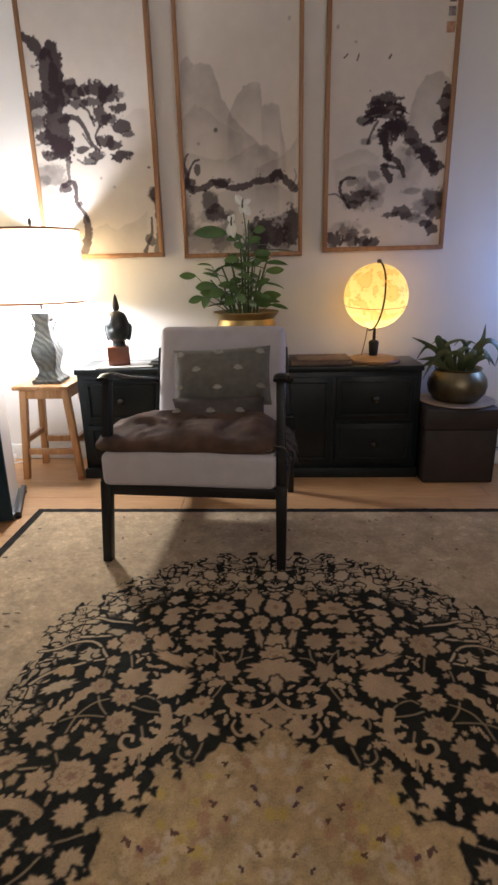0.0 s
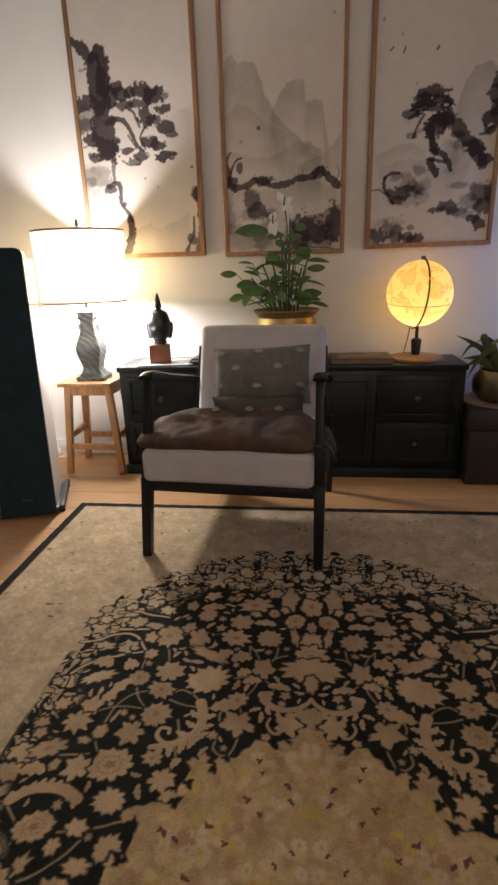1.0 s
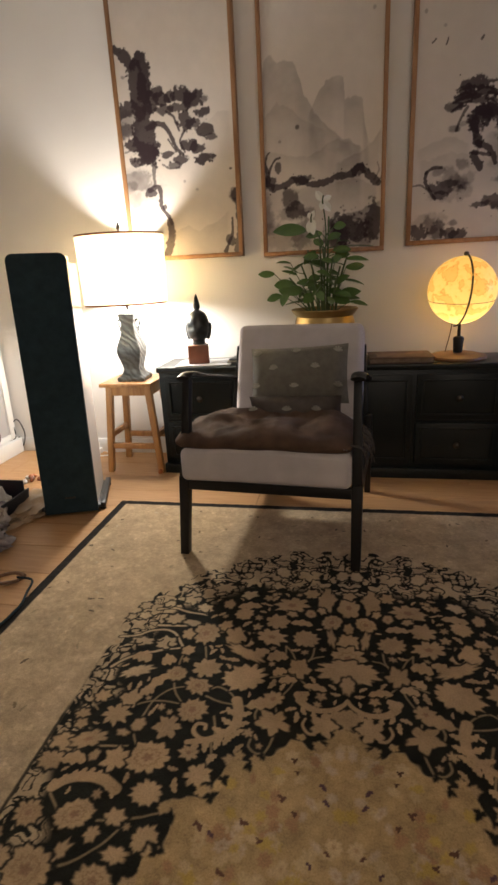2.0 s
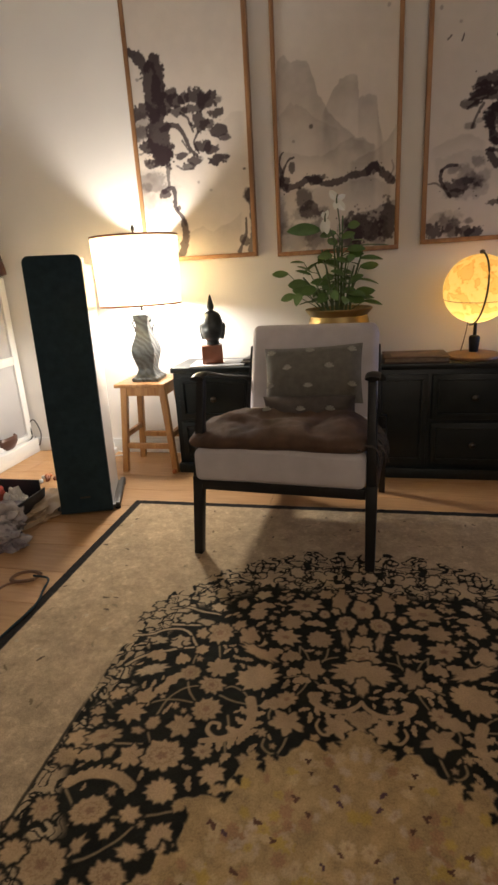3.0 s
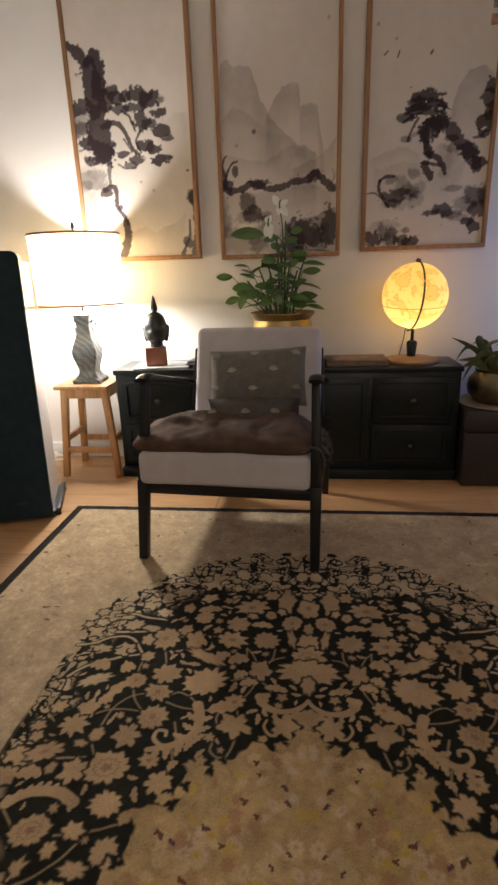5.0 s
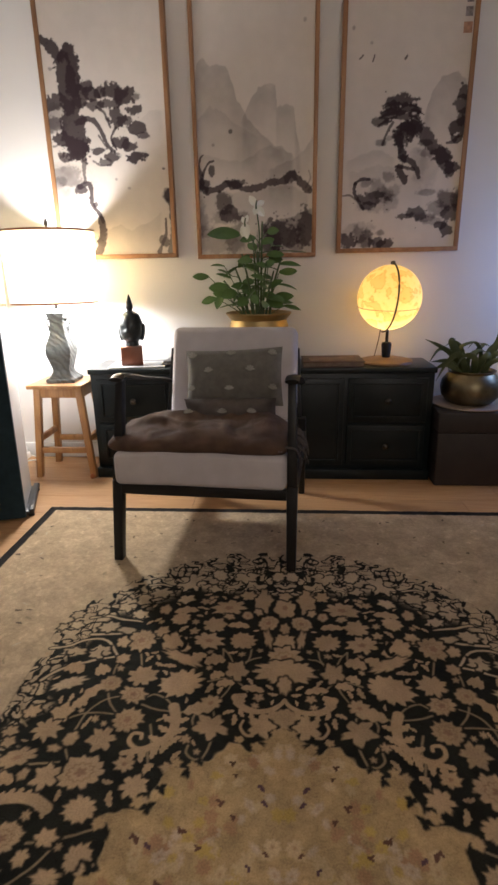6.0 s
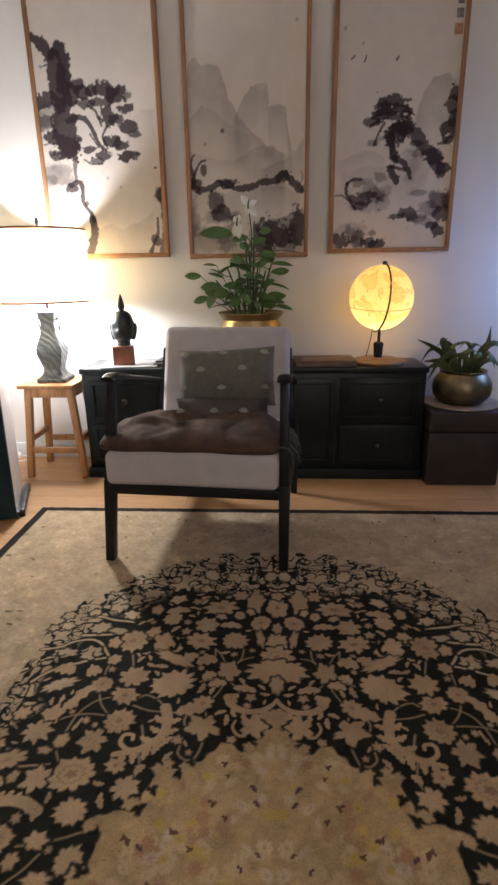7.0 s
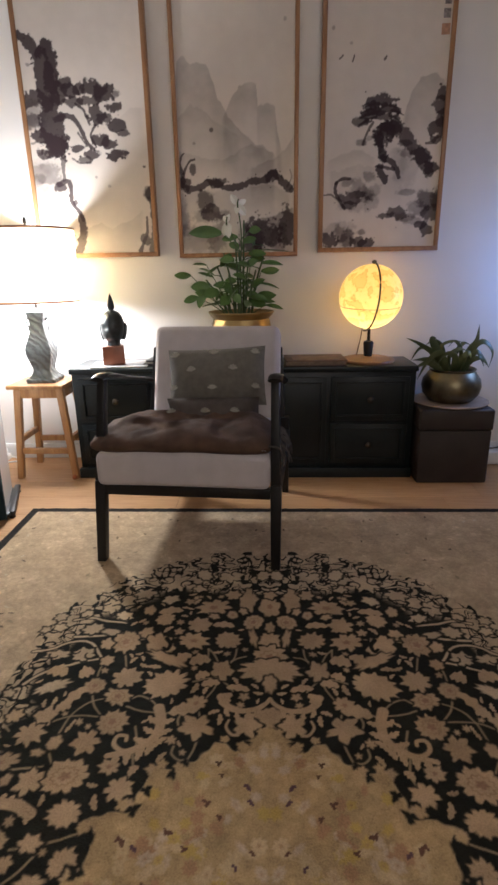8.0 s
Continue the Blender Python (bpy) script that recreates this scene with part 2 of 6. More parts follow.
for nm, args in (("baseboard_north", (X0, X1, Y1 - 0.014, Y1, 0.0, 0.085)), ("baseboard_south", (X0, X1, Y0, Y0 + 0.014, 0.0, 0.085)),
                 ("baseboard_west", (X0, X0 + 0.014, Y0 + 0.014, Y1 - 0.014, 0.0, 0.085)), ("baseboard_east", (X1 - 0.014, X1, Y0 + 0.014, Y1 - 0.014, 0.0, 0.085))):
    tagged(part(nm, box(*args, 0.004), WHITE), "white painted wooden baseboard", "baseboard", kind="structure")


# ---- sideboard ----
def sideboard():
    W, D, H = 1.655, 0.29, 0.556
    sb = thing("sideboard", pose(-0.795, 2.595, 0), "low black-green painted sideboard with drawers and doors", "sideboard")
    part("top", box(-0.005, W + 0.005, -0.008, D, H - 0.026, H, 0.004), BLACKWOOD, sb)
    part("body", box(0, W, 0.012, D, 0.03, H - 0.027, 0.003), BLACKWOOD, sb)
    part("plinth", box(-0.004, W + 0.004, -0.016, D - 0.02, 0.0, 0.05, 0.003), BLACKWOOD, sb)
    cols = ((0.03, 0.40), (0.42, 0.82), (0.835, 1.235), (1.255, W - 0.03))
    for k, (a, b) in enumerate(cols):
        rows = ((0.072, 0.275), (0.292, 0.505)) if k in (0, 3) else ((0.072, 0.505),)
        for c, d in rows:
            fr = part("drawer" if k in (0, 3) else "door", box(a, b, -0.002, 0.0115, c, d, 0.003), BLACKWOOD, sb)
            i = 0.022
            bm = box(a + i, b - i, -0.010, -0.0025, c + i, c + i + 0.008, 0.002)
            box(a + i, b - i, -0.010, -0.0025, d - i - 0.008, d - i, 0.002, bm=bm)
            box(a + i, a + i + 0.008, -0.010, -0.0025, c + i, d - i, 0.002, bm=bm)
            box(b - i - 0.008, b - i, -0.010, -0.0025, c + i, d - i, 0.002, bm=bm)
            part("moulding", bm, BLACKWOOD, fr)
            kx = (a + b) / 2 if k in (0, 3) else (b - 0.06 if k == 1 else a + 0.06)
            kb = lathe([(0.006, 0), (0.005, 0.01), (0.014, 0.016), (0.016, 0.022), (0.011, 0.028), (0.002, 0.03)], 16)
            part("knob", kb, STEEL, fr, "round dark metal knob", loc=pose(kx, -0.002, (c + d) / 2, 90))
    return sb


sideboard()


# ---- armchair ----
def armchair():
    ch = thing("armchair", pose(-0.124, 1.735, 0.012, 0, 0, -4.8), "black wooden easy chair with pale grey cushions", "armchair")
    w, d = 0.31, 0.70
    for s in (-1, 1):
        k = 0.014 if s < 0 else 0.0
        leg = beam((s * w, 0, 0), (s * w + k, 0.028, 0.30), 0.032, 0.034, 0.037, 0.04)
        part("front_leg", leg, EBONY, ch)
        part("arm_post", beam((s * w + k, 0.028, 0.3005), (s * (w - 0.008) + k, 0.10, 0.632), 0.034, 0.038, 0.026, 0.034), EBONY, ch)
        part("rear_leg", beam((s * (w - 0.005), d, -0.012), (s * (w - 0.005), d - 0.06, 0.37), 0.027, 0.03, 0.034, 0.045), EBONY, ch)
        rear = s * w - (0.03 if s < 0 else 0.0)
        rail = loft([[(x + q, y, z) for q, z in ((-0.014, 0.242), (0.014, 0.242), (0.014, 0.312), (-0.014, 0.312))] for x, y in ((s * w, 0.05), (rear, d - 0.03))])
        part("side_rail", rail, EBONY, ch)
        path = spline([(s * (w - 0.006) + k, 0.06, 0.642), (s * (w - 0.006) + k, 0.13, 0.647), (s * (w - 0.008), 0.35, 0.595), (s * (w - 0.014), 0.6, 0.54), (s * (w - 0.02), 0.68, 0.515)], 18)
        part("armrest", tube(path, 0.024, 10, flat=0.33), EBONY, ch)
        part("back_post", beam((s * (w - 0.02), d - 0.05, 0.37), (s * (w - 0.035), d + 0.02, 0.66), 0.026, 0.034, 0.024, 0.026), EBONY, ch)
    part("front_rail", box(-w + 0.018, w - 0.018, 0.008, 0.034, 0.250, 0.288, 0.004), EBONY, ch)
    part("back_rail", box(-w + 0.0, w - 0.02, 0.47, 0.495, 0.252, 0.288, 0.004), EBONY, ch)
    # seat cushion: a soft block
    sc = box(-0.298, 0.292, -0.012, 0.51, 0.29, 0.402, 0.022, 4)
    bmesh.ops.subdivide_edges(sc, edges=sc.edges[:], cuts=2, use_grid_fill=True)
    for v in sc.verts:
        v.co.z += 0.006 * noise.noise(v.co * 6) + (0.014 * (1 - (v.co.x / 0.3) ** 2) if v.co.z > 0.385 else 0)
        v.co.y += 0.004 * noise.noise(v.co * 5 + Vector((4, 0, 0)))
        v.co.x -= 0.055 * max(0.0, v.co.y) * max(0.0, -v.co.x / 0.3)
    part("seat_cushion", sc, GREY, ch, "pale grey cotton seat cushion")
    bc = box(-0.262, 0.262, -0.055, 0.055, 0, 0.395, 0.03, 4)
    bmesh.ops.subdivide_edges(bc, edges=bc.edges[:], cuts=2, use_grid_fill=True)
    for v in bc.verts:
        v.co.y += -0.02 * (1 - (v.co.x / 0.27) ** 2) * (1 - ((v.co.z - 0.2) / 0.2) ** 2) if v.co.y < 0 else 0
        v.co.y += 0.004 * noise.noise(v.co * 6)
        v.co.x *= 1 + 0.04 * (0.4 - v.co.z)
    part("back_cushion", bc, GREY, ch, "pale grey cotton back cushion", loc=pose(0.022, 0.53, 0.375, -17))
    return ch


armchair()

# ---- stool, lamp ----
def stool():
    st = thing("stool", pose(-0.962, 2.70, 0.0), "small honey-brown wooden stool under the table lamp", "stool")
    part("seat", box(-0.148, 0.130, -0.132, 0.132, 0.462, 0.481, 0.004), PINE, st)
    for sx in (-1, 1):
        for sy in (-1, 1):
            part("leg", beam((sx * 0.143, sy * 0.118, 0), (sx * 0.104, sy * 0.098, 0.4615), 0.03, 0.03, 0.034, 0.034), PINE, st)
        part("apron", box(sx * 0.112 - 0.01, sx * 0.112 + 0.01, -0.082, 0.082, 0.415, 0.4615, 0.002), PINE, st)
        part("stretcher", box(sx * 0.128 - 0.01, sx * 0.128 + 0.01, -0.096, 0.096, 0.185, 0.215, 0.003), PINE, st)
    for sy in (-1, 1):
        part("apron", box(-0.094, 0.094, sy * 0.1 - 0.01, sy * 0.1 + 0.01, 0.415, 0.4615, 0.002), PINE, st)
        part("stretcher", box(-0.116, 0.116, sy * 0.112 - 0.01, sy * 0.112 + 0.01, 0.13, 0.16, 0.003), PINE, st)


stool()
SHADE = bpy.data.materials.new("lamp_shade_cloth")
SHADE.use_nodes = True
nt = SHADE.node_tree
nt.nodes["Principled BSDF"].inputs["Base Color"].default_value = (0.80, 0.70, 0.50, 1)
nt.nodes["Principled BSDF"].inputs["Roughness"].default_value = 0.9
tr = nt.nodes.new("ShaderNodeBsdfTranslucent")
tr.inputs[0].default_value = (0.82, 0.735, 0.55, 1)
ms = nt.nodes.new("ShaderNodeMixShader")
ms.inputs[0].default_value = 0.86
nt.links.new(nt.nodes["Principled BSDF"].outputs[0], ms.inputs[1])
nt.links.new(tr.outputs[0], ms.inputs[2])
nt.links.new(ms.outputs[0], nt.nodes["Material Output"].inputs[0])


def oval(a, b, z, n=64, p=2.05):
    out = []
    for i in range(n):
        t = 2 * math.pi * i / n
        c, s = math.cos(t), math.sin(t)
        out.append((a * math.copysign(abs(c) ** (2 / p), c), b * math.copysign(abs(s) ** (2 / p), s), z))
    return out


def chamfer_square(r, z, n=6):
    """A square ring with clipped corners and slightly hollow sides."""
    c = 0.09 * r
    out = []
    for q in range(4):
        a = q * math.pi / 2
        for i in range(n + 1):
            y = (-r + c) + (2 * r - 2 * c) * i / n
            x = r * (1 - 0.03 * (1 - (y / r) ** 2))
            out.append((x * math.cos(a) - y * math.sin(a), x * math.sin(a) + y * math.cos(a), z))
    return out


def smooth_profile(prof):
    return [(p.x, p.y) for p in spline([(r, z, 0) for r, z in prof], 40)]


def table_lamp():
    la = thing("table_lamp", pose(-0.96, 2.695, 0.4815), "lit table lamp with green bronze vase base and cream oval shade", "lamp")
    prof = [(0.088, 0.0), (0.09, 0.018), (0.07, 0.03), (0.052, 0.06), (0.062, 0.1), (0.076, 0.145), (0.074, 0.18), (0.056, 0.225), (0.044, 0.26), (0.042, 0.3), (0.052, 0.34), (0.053, 0.352), (0.03, 0.354)]
    vase = part("base", loft([chamfer_square(r * 0.80, z * 0.966) for r, z in smooth_profile(prof)]), BRONZE, la, "green bronze vase with worn relief", loc=pose(0, 0, 0, 0, 0, 3))
    for s in (-1, 1):
        ear = spline([(s * 0.034, 0, 0.30), (s * 0.05, 0, 0.308), (s * 0.06, 0, 0.296), (s * 0.053, 0, 0.275), (s * 0.048, 0, 0.262), (s * 0.054, 0, 0.25)], 16)
        part("handle", tube(ear, 0.005, 8), BRONZE, la)
    part("stem", tube([(0, 0, 0.354), (0, 0, 0.405)], 0.008, 8), STEEL, la)
    t = 0.002
    sh = loft([oval(0.205, 0.186, 0.387), oval(0.215, 0.194, 0.709), oval(0.215 - t, 0.194 - t, 0.709), oval(0.205 - t, 0.186 - t, 0.387), oval(0.205, 0.186, 0.387)], caps=False)
    part("shade", sh, SHADE, la, "cream cloth oval shade, glowing")
    for z, a, b in ((0.386, 0.2065, 0.1875), (0.708, 0.217, 0.196)):
        rim = loft([oval(a, b, z - 0.004), oval(a, b, z + 0.005), oval(a - 0.004, b - 0.004, z + 0.005), oval(a - 0.004, b - 0.004, z - 0.004), oval(a, b, z - 0.004)], caps=False)
        part("trim", rim, REDWOOD, la, "dark brown trim")
    part("finial", lathe([(0.004, 0.70), (0.004, 0.732), (0.009, 0.739), (0.009, 0.751), (0.003, 0.766)], 12), STEEL, la)
    bar = tube([(-0.213, 0, 0.704), (0, 0, 0.704), (0.213, 0, 0.704)], 0.003, 6)
    part("spider", bar, STEEL, la)


table_lamp()




# ---- patterns woven or brushed into a fine sheet ----
def lattice_noise(X, Y, scale, seed):
    """Smooth value noise between -1 and 1."""
    r = np.random.RandomState(seed).rand(64, 64) * 2 - 1
    x, y = X * scale + 500, Y * scale + 500
    i, j = np.floor(x).astype(int), np.floor(y).astype(int)
    u, v = x - i, y - j
    u, v = u * u * (3 - 2 * u), v * v * (3 - 2 * v)
    a, b, c, d = r[i % 64, j % 64], r[(i + 1) % 64, j % 64], r[i % 64, (j + 1) % 64], r[(i + 1) % 64, (j + 1) % 64]
    return (a * (1 - u) + b * u) * (1 - v) + (c * (1 - u) + d * u) * v


def cloudy(X, Y, scale, seed):
    return (lattice_noise(X, Y, scale, seed) + 0.5 * lattice_noise(X, Y, scale * 2.1, seed + 1) + 0.25 * lattice_noise(X, Y, scale * 4.3, seed + 2)) / 1.75


def step(a, b, v):
    t = np.clip((v - a) / (b - a), 0, 1)
    return t * t * (3 - 2 * t)


def sheet_mesh(name, xs, ys, place, colours, attribute, thick):
    """A fine grid over xs, ys with colours stored on it; place() turns (x, y) arrays into 3D, and thick closes it behind."""
    X, Y = np.meshgrid(xs, ys)
    ny, nx = X.shape
    top = place(X, Y, 0.0).reshape(-1, 3)
    k = np.arange(ny * nx).reshape(ny, nx)
    quads = np.stack([k[:-1, :-1], k[:-1, 1:], k[1:, 1:], k[1:, :-1]], -1).reshape(-1, 4)
    edge = np.concatenate([k[0, :], k[1:, -1], k[-1, -2::-1], k[-2:0:-1, 0]])
    low = place(X.ravel()[edge], Y.ravel()[edge], thick).reshape(-1, 3)
    n0, m = len(top), len(edge)
    e2 = n0 + np.arange(m)
    skirt = np.stack([edge, e2, np.roll(e2, -1), np.roll(edge, -1)], -1)
    verts = np.concatenate([top, low])
    faces = np.concatenate([quads, skirt])
    me = bpy.data.meshes.new(name)
    me.vertices.add(len(verts))
    me.vertices.foreach_set("co", verts.astype(np.float32).ravel())
    me.loops.add(faces.size)
    me.loops.foreach_set("vertex_index", faces.astype(np.int32).ravel())
    me.polygons.add(len(faces))
    me.polygons.foreach_set("loop_start", np.arange(0, faces.size, 4, dtype=np.int32))
    me.polygons.foreach_set("loop_total", np.full(len(faces), 4, dtype=np.int32))
    me.update(calc_edges=True)
    me.validate()
    col = np.ones((len(verts), 4), np.float32)
    flat = colours.reshape(-1, 3)
    col[:n0, :3] = flat
    col[n0:, :3] = flat[edge]
    at = me.color_attributes.new(attribute, "FLOAT_COLOR", "POINT")
    at.data.foreach_set("color", col.ravel())
    return me


class Canvas:
    """A colour sheet on which motifs are drawn, mirrored about an axis if there is one."""

    def begin(self, xs, ys, axis=None):
        self.X, self.Y = np.meshgrid(xs, ys)
        self.xs, self.ys, self.axis = xs, ys, axis
        self.C = np.zeros((*self.X.shape, 3))
        self.used = np.zeros(self.X.shape, bool)
        return self

    def window(self, cx, cy, r):
        i0, i1 = np.searchsorted(self.xs, (cx - r, cx + r))
        j0, j1 = np.searchsorted(self.ys, (cy - r, cy + r))
        return slice(j0, j1), slice(i0, i1)

    def sides(self, dx):
        if self.axis is None:
            return ((dx, 1),)
        return ((self.axis + dx, 1), (self.axis - dx, -1)) if abs(dx) > 0.004 else ((self.axis + dx, 1),)

    def lay(self, w, mask, colour):
        self.C[w] += (np.asarray(colour) - self.C[w]) * mask[..., None]
        self.used[w] |= mask > 0.5

    def flower(self, dx, y, a, b, petals=8, jag=0.14, colour=(0.4, 0.31, 0.21), turn=0.0, heart=None, ring=None, phase=0.0):
        for cx, s in self.sides(dx):
            w = self.window(cx, y, 1.45 * max(a, b))
            U, V = (self.X[w] - cx) * s, self.Y[w] - y
            c, sn = math.cos(turn), math.sin(turn)
            U, V = (U * c + V * sn) / a, (V * c - U * sn) / b
            th, r = np.arctan2(V, U), np.hypot(U, V)
            e = 1 + jag * np.cos(petals * th + phase) + 0.4 * jag * np.cos((2 * petals + 1) * th + 1.3 + dx * 40) + 0.1 * lattice_noise(self.X[w] * s, self.Y[w], 90, 5)
            soft = 0.0035 / min(a, b)
            self.lay(w, step(soft, -soft, r - e), colour)
            if ring is not None:
                self.lay(w, step(0.1, 0.03, np.abs(r - 0.55 - 0.06 * np.cos(petals * th))) * 0.75, ring)
            if heart is not None:
                self.lay(w, step(soft, -soft, r - 0.26 - 0.05 * np.cos(5 * th)) * 0.8, heart)

    def leaf(self, dx, y, length, width, turn, colour):
        for cx, s in self.sides(dx):
            w = self.window(cx, y, length)
            U, V = (self.X[w] - cx) * s, self.Y[w] - y
            c, sn = math.cos(turn), math.sin(turn)
            U, V = (U * c + V * sn) / length * 2, (V * c - U * sn) / width * 2
            V = V - 0.5 * U * U + 0.25
            e = np.abs(V) - np.clip(1 - U * U, 0, 1) ** 0.7 * (1 + 0.2 * np.cos(9 * U))
            self.lay(w, step(0.12, -0.12, e) * (np.abs(U) < 1), colour)

    def vine(self, pts, width, colour, strength=1.0, taper=0.6):
        p = np.array([(q[0], q[1]) for q in pts])
        for s in ((1, -1) if self.axis is not None else (1,)):
            q = p.copy()
            if self.axis is not None:
                q[:, 0] = self.axis + s * p[:, 0]
            mid, ext = (q.min(0) + q.max(0)) / 2, (q.max(0) - q.min(0)).max() / 2 + width * 2
            w = self.window(mid[0], mid[1], ext)
            X, Y = self.X[w], self.Y[w]
            best = np.full(X.shape, 9.0)
            for i in range(len(q) - 1):
                d = q[i + 1] - q[i]
                t = np.clip(((X - q[i, 0]) * d[0] + (Y - q[i, 1]) * d[1]) / (d @ d + 1e-9), 0, 1)
                f = (i + t) / (len(q) - 1)
                best = np.minimum(best, np.hypot(X - q[i, 0] - t * d[0], Y - q[i, 1] - t * d[1]) / (1 + (taper - 1) * f))
            self.lay(w, step(width / 2 + 0.002, width / 2 - 0.002, best) * strength, colour)


# ---- rug ----
RX, RY0, RY1 = 0.165, -0.98, 2.19
HALF = 1.04
CREAM, DARK, BLUSH, VINE = (0.445, 0.34, 0.216), (0.015, 0.015, 0.011), (0.41, 0.288, 0.168), (0.30, 0.225, 0.13)


def arch(X, Y):
    """Below 1 inside the great dark arch."""
    return (np.abs(X - RX) / 0.69) ** 2.3 + (np.clip(Y - 1.1, 0, 9) / 0.715) ** 2.3


def medallion(X, Y):
    """Below 1 inside the golden middle, whose edge is cut into stepped lobes."""
    an = np.degrees(np.arctan2(np.abs(X - RX), np.abs(Y - 0.605)))
    edge = np.interp(an, (0, 4, 11.3, 14, 17.2, 22.4, 31, 36.5, 41, 50.6, 54, 59, 64, 70, 74.6, 82, 90), (0.419, 0.402, 0.375, 0.395, 0.408, 0.387, 0.366, 0.398, 0.383, 0.352, 0.388, 0.388, 0.350, 0.337, 0.363, 0.35, 0.365))
    return np.hypot(X - RX, Y - 0.605) / edge


def field_blossoms(bloom):
    bloom(0.000, 1.485, 0.031, 0.049, 6, 0.12, 1)
    bloom(0.069, 1.517, 0.028, 0.060, 5, 0.2, 0)
    bloom(0.048, 1.409, 0.028, 0.034, 11, 0.06, 1)
    bloom(0.171, 1.479, 0.048, 0.035, 8, 0.2, 1)
    bloom(0.111, 1.442, 0.015, 0.019, 5, 0.1, 1)
    bloom(0.204, 1.395, 0.033, 0.034, 7, 0.2, 0)
    bloom(0.116, 1.329, 0.036, 0.033, 11, 0.12, 0)
    bloom(0.211, 1.325, 0.041, 0.031, 8, 0.2, 1)
    bloom(0.309, 1.421, 0.027, 0.030, 9, 0.1, 0)
    bloom(0.364, 1.463, 0.017, 0.023, 5, 0.15, 0)
    bloom(0.353, 1.357, 0.019, 0.025, 6, 0.15, 0)
    bloom(0.401, 1.318, 0.038, 0.044, 10, 0.13, 1)
    bloom(0.302, 1.305, 0.034, 0.052, 7, 0.16, 0)
    bloom(0.273, 1.252, 0.057, 0.018, 9, 0.15, 0)
    bloom(0.000, 1.329, 0.031, 0.033, 9, 0.16, 0)
    bloom(0.046, 1.339, 0.011, 0.036, 5, 0.22, 0)
    bloom(0.000, 1.262, 0.044, 0.046, 9, 0.14, 1)
    bloom(0.000, 1.212, 0.076, 0.043, 11, 0.13, 0)
    bloom(0.000, 1.166, 0.017, 0.030, 7, 0.1, 0)
    bloom(0.000, 1.058, 0.037, 0.032, 6, 0.14, 0)
    bloom(0.124, 1.212, 0.026, 0.033, 5, 0.22, 0)
    bloom(0.259, 1.163, 0.055, 0.043, 12, 0.13, 0)
    bloom(0.176, 1.101, 0.026, 0.023, 8, 0.18, 1)
    bloom(0.167, 1.032, 0.036, 0.030, 5, 0.3, 0)
    bloom(0.052, 1.038, 0.028, 0.030, 5, 0.26, 0)
    bloom(0.058, 0.981, 0.011, 0.017, 6, 0.08, 0)
    bloom(0.361, 1.042, 0.035, 0.033, 11, 0.13, 1)
    bloom(0.404, 0.986, 0.028, 0.031, 6, 0.26, 0)
    bloom(0.369, 1.119, 0.033, 0.026, 9, 0.15, 1)
    bloom(0.362, 1.182, 0.035, 0.033, 8, 0.2, 0)
    bloom(0.436, 1.152, 0.026, 0.026, 10, 0.07, 1)
    bloom(0.431, 1.242, 0.017, 0.018, 6, 0.15, 0)
    bloom(0.451, 1.309, 0.017, 0.022, 5, 0.18, 0)
    bloom(0.523, 1.055, 0.024, 0.027, 5, 0.2, 0)
    bloom(0.537, 1.005, 0.029, 0.028, 8, 0.26, 0)
    bloom(0.473, 0.983, 0.015, 0.019, 6, 0.1, 0)
    bloom(0.594, 1.055, 0.019, 0.018, 6, 0.22, 0)
    bloom(0.500, 0.957, 0.014, 0.009, 5, 0.2, 0)
    bloom(0.420, 0.903, 0.047, 0.039, 11, 0.13, 1)
    bloom(0.335, 0.927, 0.021, 0.018, 7, 0.2, 1)
    bloom(0.301, 0.877, 0.026, 0.025, 7, 0.22, 0)
    bloom(0.275, 0.845, 0.011, 0.013, 6, 0.1, 0)
    bloom(0.242, 0.922, 0.016, 0.012, 5, 0.2, 0)
    bloom(0.621, 0.911, 0.030, 0.026, 7, 0.1, 0)
    bloom(0.570, 0.929, 0.039, 0.021, 8, 0.18, 1)
    bloom(0.627, 0.867, 0.028, 0.023, 8, 0.15, 0)
    bloom(0.538, 0.892, 0.010, 0.015, 5, 0.15, 0)
    bloom(0.490, 0.890, 0.024, 0.029, 6, 0.26, 0)
    bloom(0.394, 0.825, 0.031, 0.027, 11, 0.12, 0)
    bloom(0.608, 0.751, 0.027, 0.025, 10, 0.14, 1)
    bloom(0.516, 0.762, 0.037, 0.029, 12, 0.1, 1)
    bloom(0.434, 0.769, 0.020, 0.017, 6, 0.22, 0)
    bloom(0.363, 0.737, 0.023, 0.027, 10, 0.14, 0)
    bloom(0.406, 0.702, 0.024, 0.015, 7, 0.18, 0)
    bloom(0.465, 0.731, 0.013, 0.015, 6, 0.2, 0)
    bloom(0.508, 0.694, 0.012, 0.021, 6, 0.25, 0)
    bloom(0.553, 0.655, 0.047, 0.039, 12, 0.1, 1)
    bloom(0.425, 0.656, 0.036, 0.025, 11, 0.1, 1)
    bloom(0.652, 0.706, 0.016, 0.013, 6, 0.15, 0)
    bloom(0.618, 0.995, 0.017, 0.016, 6, 0.2, 0)
    bloom(0.608, 0.968, 0.014, 0.014, 5, 0.2, 0)
    bloom(0.352, 0.652, 0.034, 0.026, 9, 0.14, 1)
    bloom(0.338, 0.712, 0.018, 0.016, 6, 0.2, 0)
    bloom(0.620, 0.665, 0.024, 0.022, 8, 0.14, 0)
    bloom(0.475, 0.620, 0.020, 0.022, 6, 0.2, 0)
    bloom(0.625, 0.615, 0.020, 0.018, 6, 0.2, 0)
